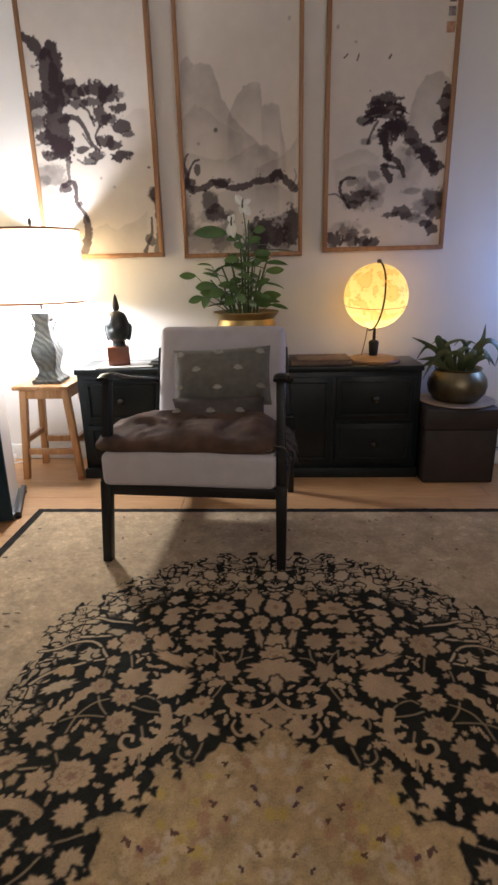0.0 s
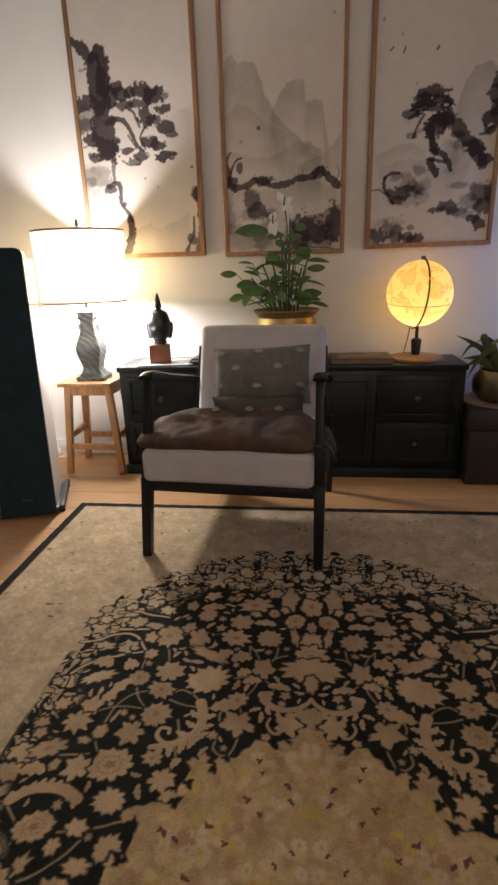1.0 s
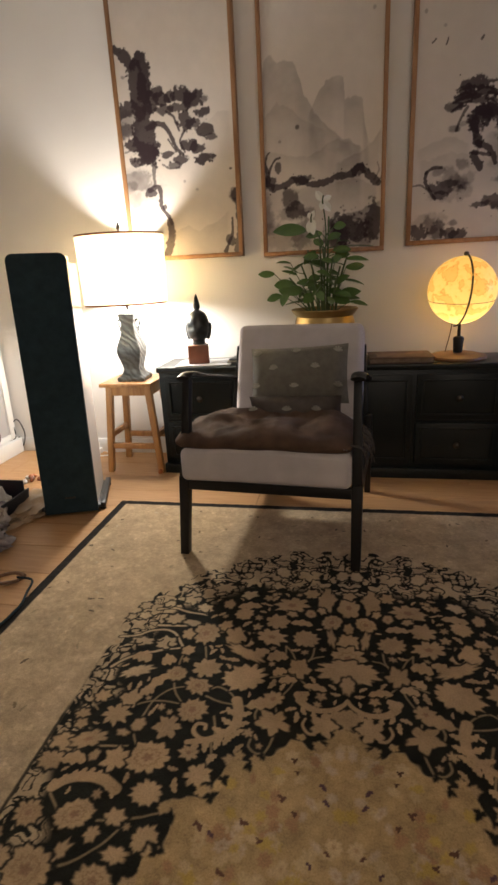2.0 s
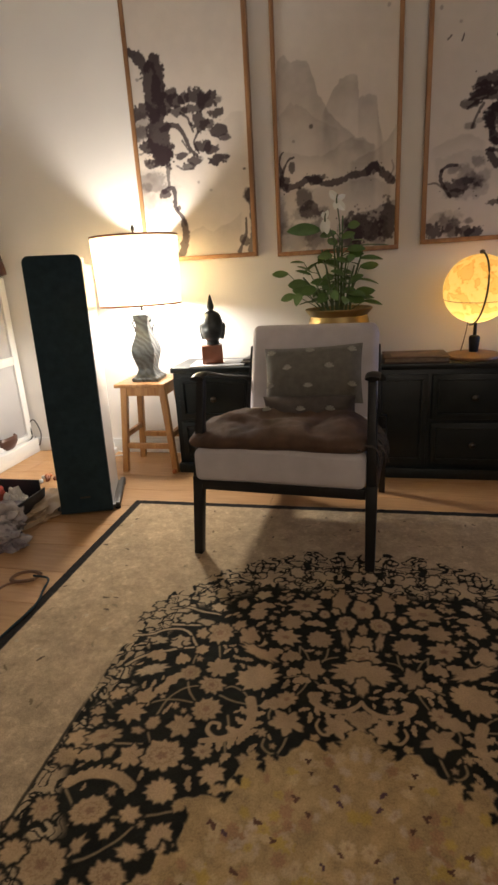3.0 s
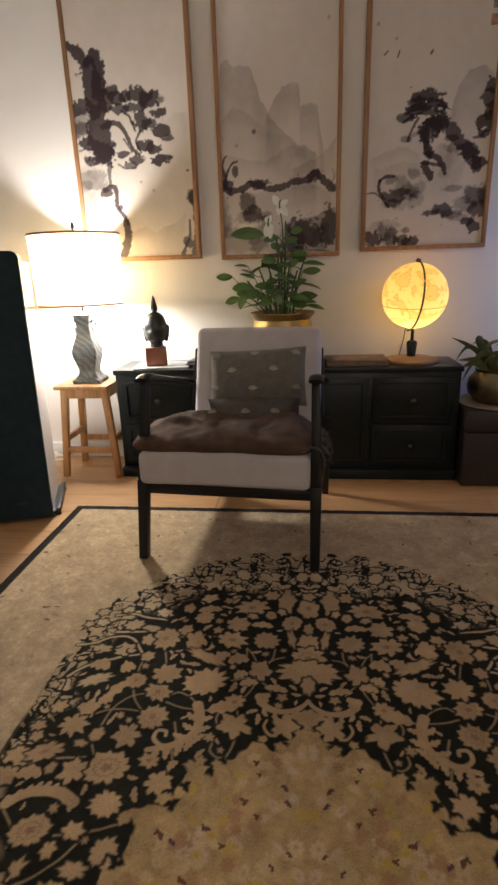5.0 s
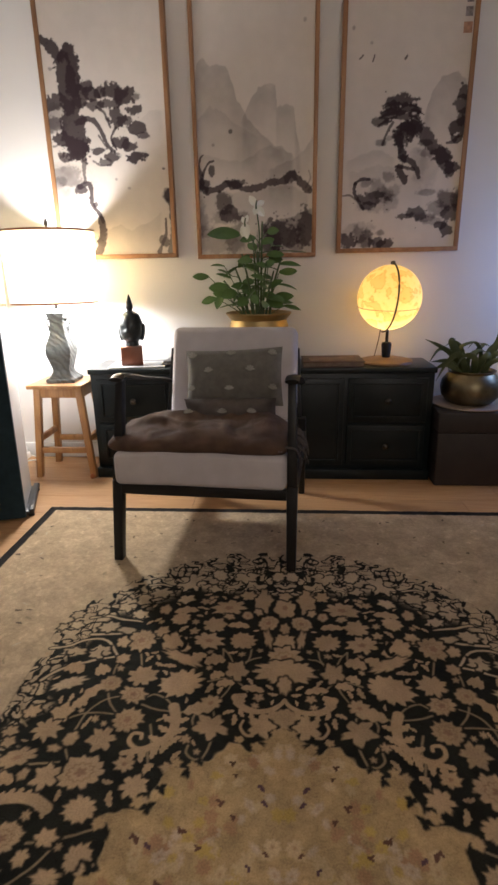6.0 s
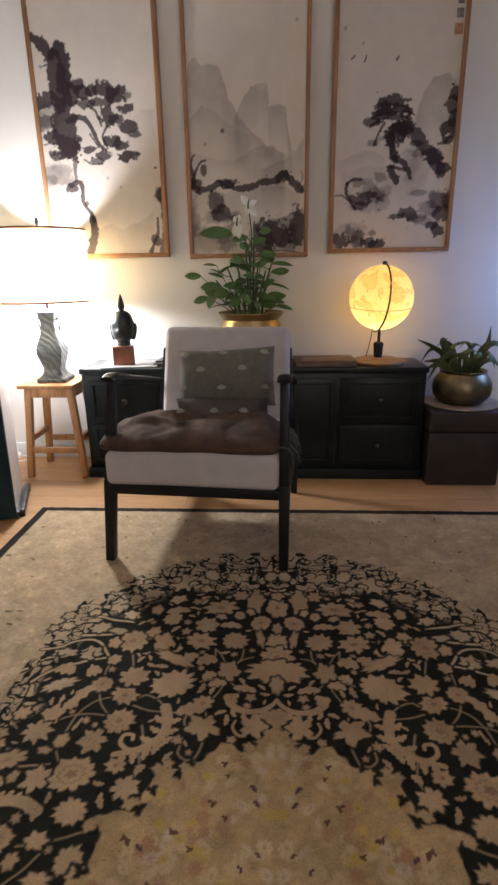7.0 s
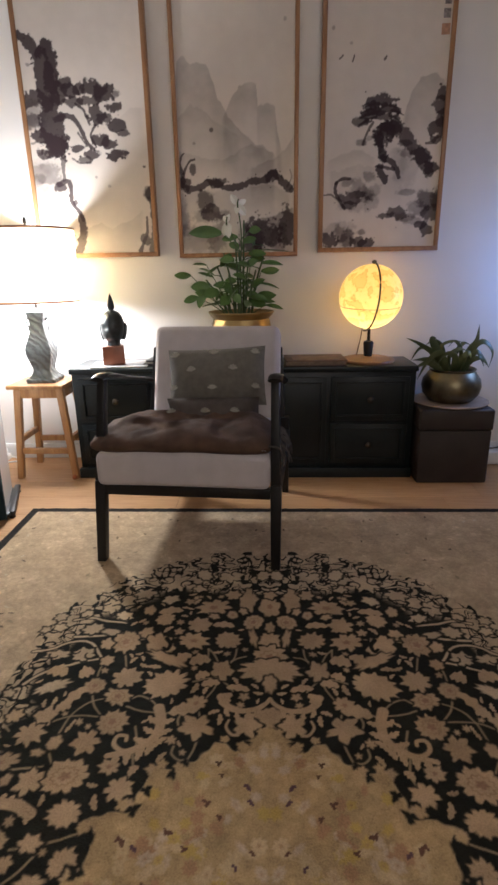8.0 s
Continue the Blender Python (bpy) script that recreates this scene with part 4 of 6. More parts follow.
def panel_1(k):
    k.ridge(((0.247, 0.134), (0.32, 0.153), (0.375, 0.131), (0.42, 0.156), (0.478, 0.165), (0.53, 0.21)), 0.189, 0.26)
    k.ridge(((0.42, 0.581), (0.506, 0.637), (0.565, 0.651)), 0.283, 0.16)
    k.wash(0.075, 0.349, 0.095, 0.088, 0.3, 0.5)
    k.wash(0.048, 0.3, 0.044, 0.038, 0.28)
    k.wash(0.046, 0.636, 0.069, 0.063, 0.55)
    k.stroke(((0.012, 0.945), (0.05, 0.928), (0.093, 0.888), (0.122, 0.84), (0.128, 0.776), (0.129, 0.684), (0.138, 0.591), (0.142, 0.5)), 0.0284, 0.125, 0.93)
    k.stroke(((0.112, 0.878), (0.142, 0.90), (0.162, 0.872), (0.158, 0.805), (0.152, 0.741)), 0.0504, 0.0630, 0.95)
    k.stroke(((0.02, 0.684), (0.076, 0.695), (0.119, 0.673)), 0.0693, 0.0630, 0.9)
    k.wash(0.035, 0.599, 0.044, 0.038, 0.75)
    k.stroke(((0.055, 0.546), (0.113, 0.525), (0.158, 0.494)), 0.0567, 0.0819, 0.92)
    k.wash(0.105, 0.467, 0.057, 0.025, 0.85)
    k.wash(0.082, 0.379, 0.076, 0.041, 0.62)
    k.wash(0.033, 0.356, 0.038, 0.025, 0.6)
    k.wash(0.142, 0.322, 0.028, 0.019, 0.85)
    k.wash(0.211, 0.755, 0.038, 0.022, 0.9)
    k.wash(0.18, 0.706, 0.038, 0.041, 0.9)
    k.wash(0.234, 0.722, 0.038, 0.032, 0.9)
    k.wash(0.275, 0.73, 0.028, 0.025, 0.88)
    k.wash(0.341, 0.727, 0.057, 0.035, 0.92)
    k.wash(0.395, 0.707, 0.047, 0.038, 0.92)
    k.wash(0.241, 0.676, 0.047, 0.022, 0.85)
    k.wash(0.317, 0.682, 0.057, 0.019, 0.85)
    k.wash(0.432, 0.651, 0.050, 0.019, 0.92)
    k.wash(0.443, 0.705, 0.019, 0.016, 0.75)
    k.wash(0.348, 0.619, 0.035, 0.038, 0.9)
    k.wash(0.384, 0.601, 0.032, 0.025, 0.85)
    k.wash(0.433, 0.576, 0.047, 0.025, 0.92)
    k.wash(0.47, 0.542, 0.028, 0.016, 0.85)
    k.wash(0.359, 0.517, 0.044, 0.025, 0.92)
    k.wash(0.398, 0.499, 0.038, 0.025, 0.92)
    k.wash(0.429, 0.455, 0.047, 0.025, 0.95)
    k.wash(0.246, 0.487, 0.041, 0.016, 0.9)
    k.wash(0.303, 0.461, 0.044, 0.022, 0.9)
    k.wash(0.276, 0.437, 0.032, 0.016, 0.8)
    k.stroke(((0.157, 0.609), (0.207, 0.621), (0.248, 0.601), (0.27, 0.555), (0.292, 0.509), (0.322, 0.48)), 0.0252, 0.0158, 0.9)
    k.stroke(((0.254, 0.668), (0.286, 0.646), (0.299, 0.618), (0.312, 0.585)), 0.0126, 0.0095, 0.85)
    k.stroke(((0.338, 0.579), (0.312, 0.537), (0.334, 0.489)), 0.0095, 0.0095, 0.85)
    k.stroke(((0.253, 0.551), (0.272, 0.52), (0.291, 0.495)), 0.0095, 0.0095, 0.8)
    k.stroke(((0.213, 0.444), (0.252, 0.423), (0.3, 0.427)), 0.0095, 0.0063, 0.7)
    k.stroke(((0.183, 0.513), (0.166, 0.421), (0.165, 0.352)), 0.0252, 0.0158, 0.75)
    k.stroke(((0.138, 0.335), (0.178, 0.346), (0.192, 0.316), (0.19, 0.255), (0.219, 0.213), (0.237, 0.176)), 0.0221, 0.0189, 0.9)
    k.wash(0.206, 0.249, 0.013, 0.016, 0.85)
    k.stroke(((0.227, 0.187), (0.232, 0.127), (0.217, 0.074), (0.2, 0.029)), 0.0315, 0.0441, 0.9)
    k.stroke(((0.59, 0.31), (0.564, 0.285), (0.583, 0.249), (0.584, 0.183)), 0.0284, 0.0284, 0.8)
    k.wash(0.564, 0.285, 0.019, 0.025, 0.75)
    k.stroke(((0.59, 0.188), (0.586, 0.105), (0.572, 0.026)), 0.0284, 0.0378, 0.75)
    k.stroke(((0.55, 0.179), (0.547, 0.111), (0.526, 0.064), (0.509, 0.027)), 0.0095, 0.0221, 0.85)
    k.wash(0.536, 0.075, 0.022, 0.025, 0.8)
    k.wash(0.553, 0.402, 0.008, 0.006, 0.8)
    k.wash(0.32, 0.362, 0.006, 0.006, 0.6)
    k.wash(0.053, 0.828, 0.009, 0.008, 0.7)
    k.wash(0.38, 0.321, 0.009, 0.006, 0.4)
    k.stroke(((0.028, 0.511), (0.062, 0.517), (0.082, 0.502)), 0.0095, 0.0063, 0.6)
    k.wash(0.063, 0.466, 0.009, 0.006, 0.7)


def panel_2(k):
    k.ridge(((0.012, 0.742), (0.031, 0.834), (0.057, 0.851), (0.092, 0.825), (0.162, 0.823), (0.18, 0.78), (0.208, 0.69), (0.257, 0.608), (0.342, 0.519), (0.429, 0.474), (0.47, 0.45)), 0.40, 0.46)
    k.ridge(((0.23, 0.60), (0.281, 0.698), (0.308, 0.731), (0.352, 0.743), (0.385, 0.728), (0.392, 0.654), (0.431, 0.659), (0.47, 0.644), (0.482, 0.543), (0.50, 0.47)), 0.24, 0.42)
    k.ridge(((0.008, 0.593), (0.083, 0.66), (0.135, 0.647), (0.199, 0.587), (0.303, 0.525)), 0.252, 0.22)
    k.ridge(((0.22, 0.432), (0.301, 0.466), (0.36, 0.495), (0.424, 0.471)), 0.082, 0.3)
    k.ridge(((0.353, 0.385), (0.461, 0.43), (0.514, 0.466), (0.556, 0.517)), 0.221, 0.3)
    k.ridge(((0.006, 0.475), (0.112, 0.448), (0.219, 0.428)), 0.095, 0.2)
    k.wash(0.176, 0.557, 0.009, 0.008, 0.75)
    k.wash(0.094, 0.503, 0.006, 0.005, 0.5)
    k.wash(0.516, 0.977, 0.008, 0.008, 0.6)
    k.stroke(((0.014, 0.341), (0.051, 0.312), (0.112, 0.318), (0.175, 0.339), (0.229, 0.315), (0.303, 0.318), (0.366, 0.338), (0.423, 0.344), (0.46, 0.369), (0.503, 0.336), (0.546, 0.301)), 0.0315, 0.0347, 0.88)
    k.wash(0.036, 0.335, 0.032, 0.028, 0.85)
    k.wash(0.194, 0.331, 0.050, 0.019, 0.8)
    k.wash(0.46, 0.357, 0.044, 0.022, 0.8)
    k.stroke(((0.016, 0.414), (0.03, 0.375), (0.036, 0.34)), 0.0158, 0.0221, 0.85)
    k.stroke(((0.038, 0.375), (0.056, 0.413), (0.074, 0.432), (0.093, 0.436)), 0.0126, 0.0095, 0.85)
    k.wash(0.08, 0.398, 0.013, 0.022, 0.8)
    k.stroke(((0.021, 0.419), (0.031, 0.45), (0.043, 0.462)), 0.0095, 0.0063, 0.8)
    k.stroke(((0.528, 0.311), (0.549, 0.35), (0.541, 0.384)), 0.0095, 0.0063, 0.5)
    k.stroke(((0.541, 0.296), (0.562, 0.325), (0.568, 0.369)), 0.0095, 0.0063, 0.6)
    k.ridge(((0.008, 0.291), (0.078, 0.299), (0.215, 0.298), (0.324, 0.307), (0.433, 0.329), (0.541, 0.289)), 0.158, 0.28)
    k.wash(0.13, 0.25, 0.038, 0.047, 0.78)
    k.wash(0.167, 0.201, 0.050, 0.032, 0.8)
    k.wash(0.219, 0.189, 0.038, 0.025, 0.7)
    k.wash(0.133, 0.191, 0.057, 0.032, 0.5)
    k.ridge(((0.321, 0.143), (0.39, 0.167), (0.459, 0.183), (0.514, 0.202), (0.56, 0.213)), 0.315, 0.72)
    k.wash(0.403, 0.107, 0.076, 0.069, 0.85)
    k.wash(0.528, 0.145, 0.038, 0.082, 0.82)
    k.wash(0.361, 0.072, 0.057, 0.057, 0.75)
    k.wash(0.487, 0.074, 0.038, 0.079, 0.7)
    k.wash(0.024, 0.176, 0.028, 0.063, 0.6)
    k.wash(0.035, 0.124, 0.044, 0.032, 0.55)
    k.wash(0.072, 0.079, 0.088, 0.050, 0.42)
    k.wash(0.193, 0.081, 0.044, 0.057, 0.72)
    k.wash(0.431, 0.049, 0.019, 0.044, 0.35)


def panel_3(k):
    k.ridge(((0.375, 0.567), (0.403, 0.667), (0.439, 0.718), (0.475, 0.738), (0.512, 0.741), (0.56, 0.705)), 0.378, 0.4)
    k.ridge(((0.033, 0.398), (0.098, 0.425), (0.176, 0.446), (0.256, 0.408)), 0.095, 0.22)
    k.ridge(((0.047, 0.355), (0.178, 0.38), (0.311, 0.359), (0.392, 0.32)), 0.189, 0.2)
    k.wash(0.274, 0.636, 0.054, 0.025, 0.9)
    k.wash(0.24, 0.614, 0.041, 0.019, 0.88)
    k.wash(0.301, 0.608, 0.057, 0.025, 0.9)
    k.wash(0.342, 0.602, 0.025, 0.013, 0.8)
    k.wash(0.272, 0.582, 0.069, 0.019, 0.85)
    k.wash(0.22, 0.595, 0.032, 0.013, 0.8)
    k.wash(0.184, 0.557, 0.035, 0.016, 0.8)
    k.stroke(((0.238, 0.555), (0.214, 0.515), (0.196, 0.464)), 0.0126, 0.0095, 0.8)
    k.wash(0.19, 0.474, 0.022, 0.013, 0.7)
    k.wash(0.225, 0.491, 0.016, 0.009, 0.6)
    k.stroke(((0.326, 0.53), (0.287, 0.54), (0.266, 0.513), (0.274, 0.462), (0.292, 0.414)), 0.0315, 0.0441, 0.93)
    k.wash(0.301, 0.517, 0.044, 0.041, 0.93)
    k.wash(0.337, 0.529, 0.038, 0.032, 0.9)
    k.wash(0.278, 0.476, 0.035, 0.044, 0.85)
    k.stroke(((0.341, 0.543), (0.374, 0.51), (0.407, 0.471), (0.446, 0.433), (0.48, 0.389), (0.51, 0.346)), 0.0630, 0.0504, 0.85)
    k.wash(0.458, 0.414, 0.038, 0.032, 0.85)
    k.wash(0.519, 0.36, 0.035, 0.025, 0.88)
    k.stroke(((0.292, 0.409), (0.329, 0.394), (0.358, 0.36), (0.37, 0.326)), 0.0284, 0.0158, 0.88)
    k.stroke(((0.279, 0.362), (0.297, 0.328), (0.308, 0.308)), 0.0378, 0.0189, 0.9)
    k.stroke(((0.263, 0.372), (0.31, 0.366), (0.342, 0.36)), 0.0126, 0.0158, 0.85)
    for u, v, du, dv in ((0.26, 0.63, -0.06, -0.012), (0.25, 0.61, -0.07, -0.018), (0.24, 0.592, -0.065, -0.02), (0.25, 0.575, -0.075, -0.028), (0.31, 0.62, 0.05, -0.014), (0.32, 0.60, 0.055, -0.02), (0.31, 0.58, 0.055, -0.03), (0.23, 0.56, -0.06, -0.02)):
        k.stroke(((u, v), (u + du * 0.5, v + dv * 0.3), (u + du, v + dv)), 0.012, 0.004, 0.88, 0.25)
    k.wash(0.2, 0.473, 0.009, 0.009, 0.5)
    k.wash(0.549, 0.657, 0.032, 0.025, 0.85)
    k.wash(0.538, 0.617, 0.035, 0.038, 0.82)
    k.wash(0.547, 0.568, 0.028, 0.028, 0.82)
    k.wash(0.536, 0.527, 0.041, 0.035, 0.9)
    k.wash(0.524, 0.482, 0.022, 0.016, 0.85)
    k.stroke(((0.485, 0.464), (0.51, 0.468), (0.533, 0.495)), 0.0126, 0.0158, 0.8)
    k.wash(0.387, 0.467, 0.032, 0.013, 0.75)
    k.wash(0.41, 0.427, 0.038, 0.022, 0.5)
    k.wash(0.366, 0.393, 0.044, 0.050, 0.22)
    k.wash(0.402, 0.368, 0.044, 0.088, 0.28, 0.6)
    k.stroke(((0.075, 0.305), (0.107, 0.324), (0.144, 0.323)), 0.0126, 0.0126, 0.88)
    k.stroke(((0.078, 0.305), (0.076, 0.268), (0.093, 0.236), (0.122, 0.195)), 0.0158, 0.0126, 0.88)
    k.stroke(((0.023, 0.255), (0.055, 0.257), (0.08, 0.241)), 0.0095, 0.0095, 0.7)
    k.wash(0.134, 0.304, 0.025, 0.016, 0.7)
    k.wash(0.183, 0.273, 0.041, 0.041, 0.6)
    k.wash(0.211, 0.252, 0.038, 0.035, 0.72)
    k.wash(0.163, 0.239, 0.057, 0.028, 0.8)
    k.wash(0.148, 0.209, 0.032, 0.019, 0.8)
    k.wash(0.233, 0.33, 0.028, 0.022, 0.72)
    k.wash(0.25, 0.264, 0.038, 0.028, 0.42)
    k.wash(0.407, 0.259, 0.038, 0.013, 0.7)
    k.wash(0.185, 0.223, 0.095, 0.038, 0.4)
    k.wash(0.362, 0.169, 0.057, 0.025, 0.82)
    k.wash(0.322, 0.16, 0.038, 0.016, 0.8)
    k.wash(0.409, 0.152, 0.044, 0.019, 0.72)
    k.wash(0.467, 0.191, 0.044, 0.032, 0.7)
    k.wash(0.517, 0.229, 0.050, 0.038, 0.75)
    k.wash(0.561, 0.238, 0.032, 0.044, 0.75)
    k.wash(0.541, 0.169, 0.044, 0.032, 0.8)
    k.wash(0.481, 0.115, 0.028, 0.016, 0.85)
    k.wash(0.515, 0.094, 0.032, 0.022, 0.85)
    k.wash(0.445, 0.134, 0.044, 0.016, 0.6)
    k.wash(0.095, 0.1, 0.082, 0.038, 0.35)
    k.wash(0.061, 0.054, 0.038, 0.035, 0.85)
    k.wash(0.104, 0.079, 0.032, 0.038, 0.7)
    k.wash(0.143, 0.062, 0.038, 0.038, 0.75)
    k.wash(0.193, 0.051, 0.038, 0.028, 0.8)
    k.wash(0.226, 0.04, 0.035, 0.022, 0.85)
    k.wash(0.205, 0.087, 0.019, 0.016, 0.7)
    k.stroke(((0.078, 0.808), (0.086, 0.813), (0.092, 0.82)), 0.008, 0.006, 0.8)
    k.stroke(((0.136, 0.796), (0.14, 0.808), (0.143, 0.82)), 0.009, 0.006, 0.9)
    k.stroke(((0.276, 0.80), (0.281, 0.806), (0.284, 0.812)), 0.010, 0.005, 0.8)
    k.wash(0.047, 0.923, 0.006, 0.008, 0.7)
    k.wash(0.128, 0.865, 0.006, 0.005, 0.5)


INKPAPER = woven("ink_paper", "ink", 0.7, 0.05, 300, 0.08)


def hang(x0, x1, z0, z1, panel, seed, label):
    pic = thing("framed_painting", pose(x0, 2.875, z0), label, "painting", "three ink landscape panels")
    w, h, f, d = x1 - x0, z1 - z0, 0.020, 0.036
    part("frame_rail", box(0, w, -d / 2, d / 2 + 0.011, 0, f, 0.002), FRAMEWOOD, pic)
    part("frame_rail", box(0, w, -d / 2, d / 2 + 0.011, h - f, h, 0.002), FRAMEWOOD, pic)
    part("frame_stile", box(0, f, -d / 2 + 0.001, d / 2 + 0.010, f, h - f, 0.002), FRAMEWOOD, pic)
    part("frame_stile", box(w - f, w, -d / 2 + 0.001, d / 2 + 0.010, f, h - f, 0.002), FRAMEWOOD, pic)
    xs, ys = np.linspace(f - 0.003, w - f + 0.003, 190), np.linspace(f - 0.003, h - f + 0.003, 400)
    k = Ink().prime(xs, ys, seed)
    panel(k)
    k.splatter(45)
    me = sheet_mesh("paper", xs, ys, lambda X, Y, t: np.stack([X, np.full_like(X, -0.006 + t), Y], -1), np.clip(k.C, 0, 1), "ink", 0.006)
    me.materials.append(INKPAPER)
    ob = new("paper", me)
    ob.parent = pic
    ob["label"] = "cream paper with brushed ink landscape"
    return pic


hang(-0.977, -0.38, 1.068, 2.40, panel_1, 101, "ink painting of black crag and leaning pine, slim wooden frame")
hang(-0.275, 0.305, 1.058, 2.40, panel_2, 202, "ink painting of misty grey mountains, slim wooden frame")
right_pic = hang(0.405, 0.981, 1.072, 2.40, panel_3, 303, "ink painting of twisted trees on rocks, slim wooden frame")
SEAL = material("seal_red", (0.45, 0.25, 0.16), 0.7, vary=0.3, scale=60)
INKBAR = material("dry_ink", (0.27, 0.24, 0.24), 0.8, vary=0.5, scale=80)
part("seal", box(0.515, 0.551, -0.0075, -0.0062, 0.884, 0.925, 0.0004, 1), SEAL, right_pic, "small red seal mark")
for k in range(3):
    part("brush_mark", box(0.519 + 0.002 * k, 0.549, -0.0075, -0.0062, 0.945 + k * 0.05, 0.98 + k * 0.05, 0.0004, 1), INKBAR, right_pic)

# ---- globe lamp ----
GLOBE = bpy.data.materials.new("globe_plastic")
GLOBE.use_nodes = True
nt = GLOBE.node_tree
pb = nt.nodes["Principled BSDF"]
pb.inputs["Roughness"].default_value = 0.3
co = nt.nodes.new("ShaderNodeTexCoord")
nz = nt.nodes.new("ShaderNodeTexNoise")
nz.inputs["Scale"].default_value, nz.inputs["Detail"].default_value = 19, 8
nt.links.new(co.outputs["Object"], nz.inputs[0])
cr = nt.nodes.new("ShaderNodeValToRGB")
cr.color_ramp.elements[0].position, cr.color_ramp.elements[0].color = 0.44, (0.95, 0.77, 0.37, 1)
cr.color_ramp.elements[1].position, cr.color_ramp.elements[1].color = 0.60, (0.93, 0.63, 0.25, 1)
el = cr.color_ramp.elements.new(0.51)
el.color = (0.96, 0.72, 0.30, 1)
el = cr.color_ramp.elements.new(0.525)
el.color = (0.72, 0.4, 0.12, 1)
el = cr.color_ramp.elements.new(0.545)
el.color = (0.93, 0.62, 0.23, 1)
nt.links.new(nz.outputs[0], cr.inputs[0])
nt.links.new(cr.outputs[0], pb.inputs["Base Color"])
tr = nt.nodes.new("ShaderNodeBsdfTranslucent")
nt.links.new(cr.outputs[0], tr.inputs[0])
ms = nt.nodes.new("ShaderNodeMixShader")
ms.inputs[0].default_value = 0.6
nt.links.new(pb.outputs[0], ms.inputs[1])
nt.links.new(tr.outputs[0], ms.inputs[2])
nt.links.new(ms.outputs[0], nt.nodes["Material Output"].inputs[0])


def globe_lamp():
    g = thing("globe_lamp", pose(0.65, 2.735, 0.557), "lit yellow map globe on round wooden base", "globe")
    part("foot", lathe([(0.128, 0), (0.131, 0.006), (0.127, 0.014), (0.10, 0.021), (0.03, 0.026)], 40), material("dark_turned_wood", (0.20, 0.105, 0.045), 0.4, vary=0.3, scale=12), g, "round brown wood base")
    part("socket", lathe([(0.020, 0.0262), (0.025, 0.09), (0.021, 0.098), (0.008, 0.102), (0.007, 0.158)], 20), EBONY, g)
    R, zc = 0.149, 0.307
    ball = part("ball", lathe([(R * math.sin(math.pi * k / 24) + 0.0004, zc - R * math.cos(math.pi * k / 24)) for k in range(25)], 48), GLOBE, g, "glowing yellow ball with orange land")
    eq = [(R * 0.97 * math.cos(t), R * 0.97 * math.sin(t), zc - 0.040 + 0.012 * math.sin(t)) for t in [2 * math.pi * k / 48 for k in range(49)]]
    part("equator_line", tube(eq, 0.0016, 6), FRAMEWOOD, ball)
    al = radians(8)
    arm = [(-0.012 + 0.16 * math.sin(t) * math.sin(al) + 0.014 * math.cos(t), -0.16 * math.sin(t) * math.cos(al), zc + 0.158 * math.cos(t)) for t in [math.pi * k / 24 for k in range(25)]]
    part("meridian_arm", tube(arm, 0.0042, 8), STEEL, g, "dark metal half ring")
    part("top_nut", lathe([(0.004, 0), (0.011, 0.004), (0.011, 0.014), (0.004, 0.018)], 14), STEEL, g, loc=pose(0.008, 0, zc + 0.148))
    part("cord", tube(spline([(-0.03, 0.02, zc - 0.15), (-0.036, 0.03, 0.1), (-0.05, 0.04, 0.025)], 8), 0.0022, 6), STEEL, g)


globe_lamp()

# ---- books on the sideboard ----
bk = thing("book", pose(0.385, 2.70, 0.557, 0, 0, 2), "closed dark book with worn brown cover on the sideboard", "book")
COVER = material("brown_cover", (0.10, 0.055, 0.035), 0.5, vary=0.3, scale=20)
PAGES = material("pages", (0.6, 0.55, 0.45), 0.8, vary=0.1, scale=60)
part("cover", box(-0.145, 0.145, -0.10, 0.10, 0.022, 0.027, 0.001), COVER, bk)
part("cover_panel", box(-0.11, 0.115, -0.075, 0.075, 0.0272, 0.0278), material("cover_picture", (0.17, 0.09, 0.045), 0.45, vary=0.5, scale=14), bk)
part("page_block", box(-0.142, 0.140, -0.096, 0.096, 0.005, 0.0215), material("yellowed_pages", (0.22, 0.17, 0.12), 0.85, vary=0.3, scale=50), bk)
part("back_cover", box(-0.145, 0.145, -0.10, 0.10, 0.0, 0.0045, 0.001), COVER, bk)

mg = thing("magazine", pose(-0.545, 2.70, 0.557, 0, 0, 6), "thin pale magazine under the bronze head", "magazine")
part("pages", box(-0.16, 0.11, -0.09, 0.10, 0.0, 0.004, 0.001), PAGES, mg)
part("cover", box(-0.162, 0.112, -0.092, 0.102, 0.0042, 0.0055), material("magazine_cover", (0.42, 0.42, 0.43), 0.35, vary=0.3, scale=9), mg)
mg2 = thing("magazine", pose(-0.34, 2.73, 0.557, 0, 0, -14), "small stack of dark magazines with curled corner", "magazine")
for k in range(3):
    part("issue", box(-0.10, 0.10, -0.08, 0.08, 0.001 + k * 0.009, 0.009 + k * 0.009, 0.002), (PLINTHMAT, PAGES, PLINTHMAT)[k], mg2, loc=pose(0.004 * k, 0, 0, 0, 0, 5 * k))


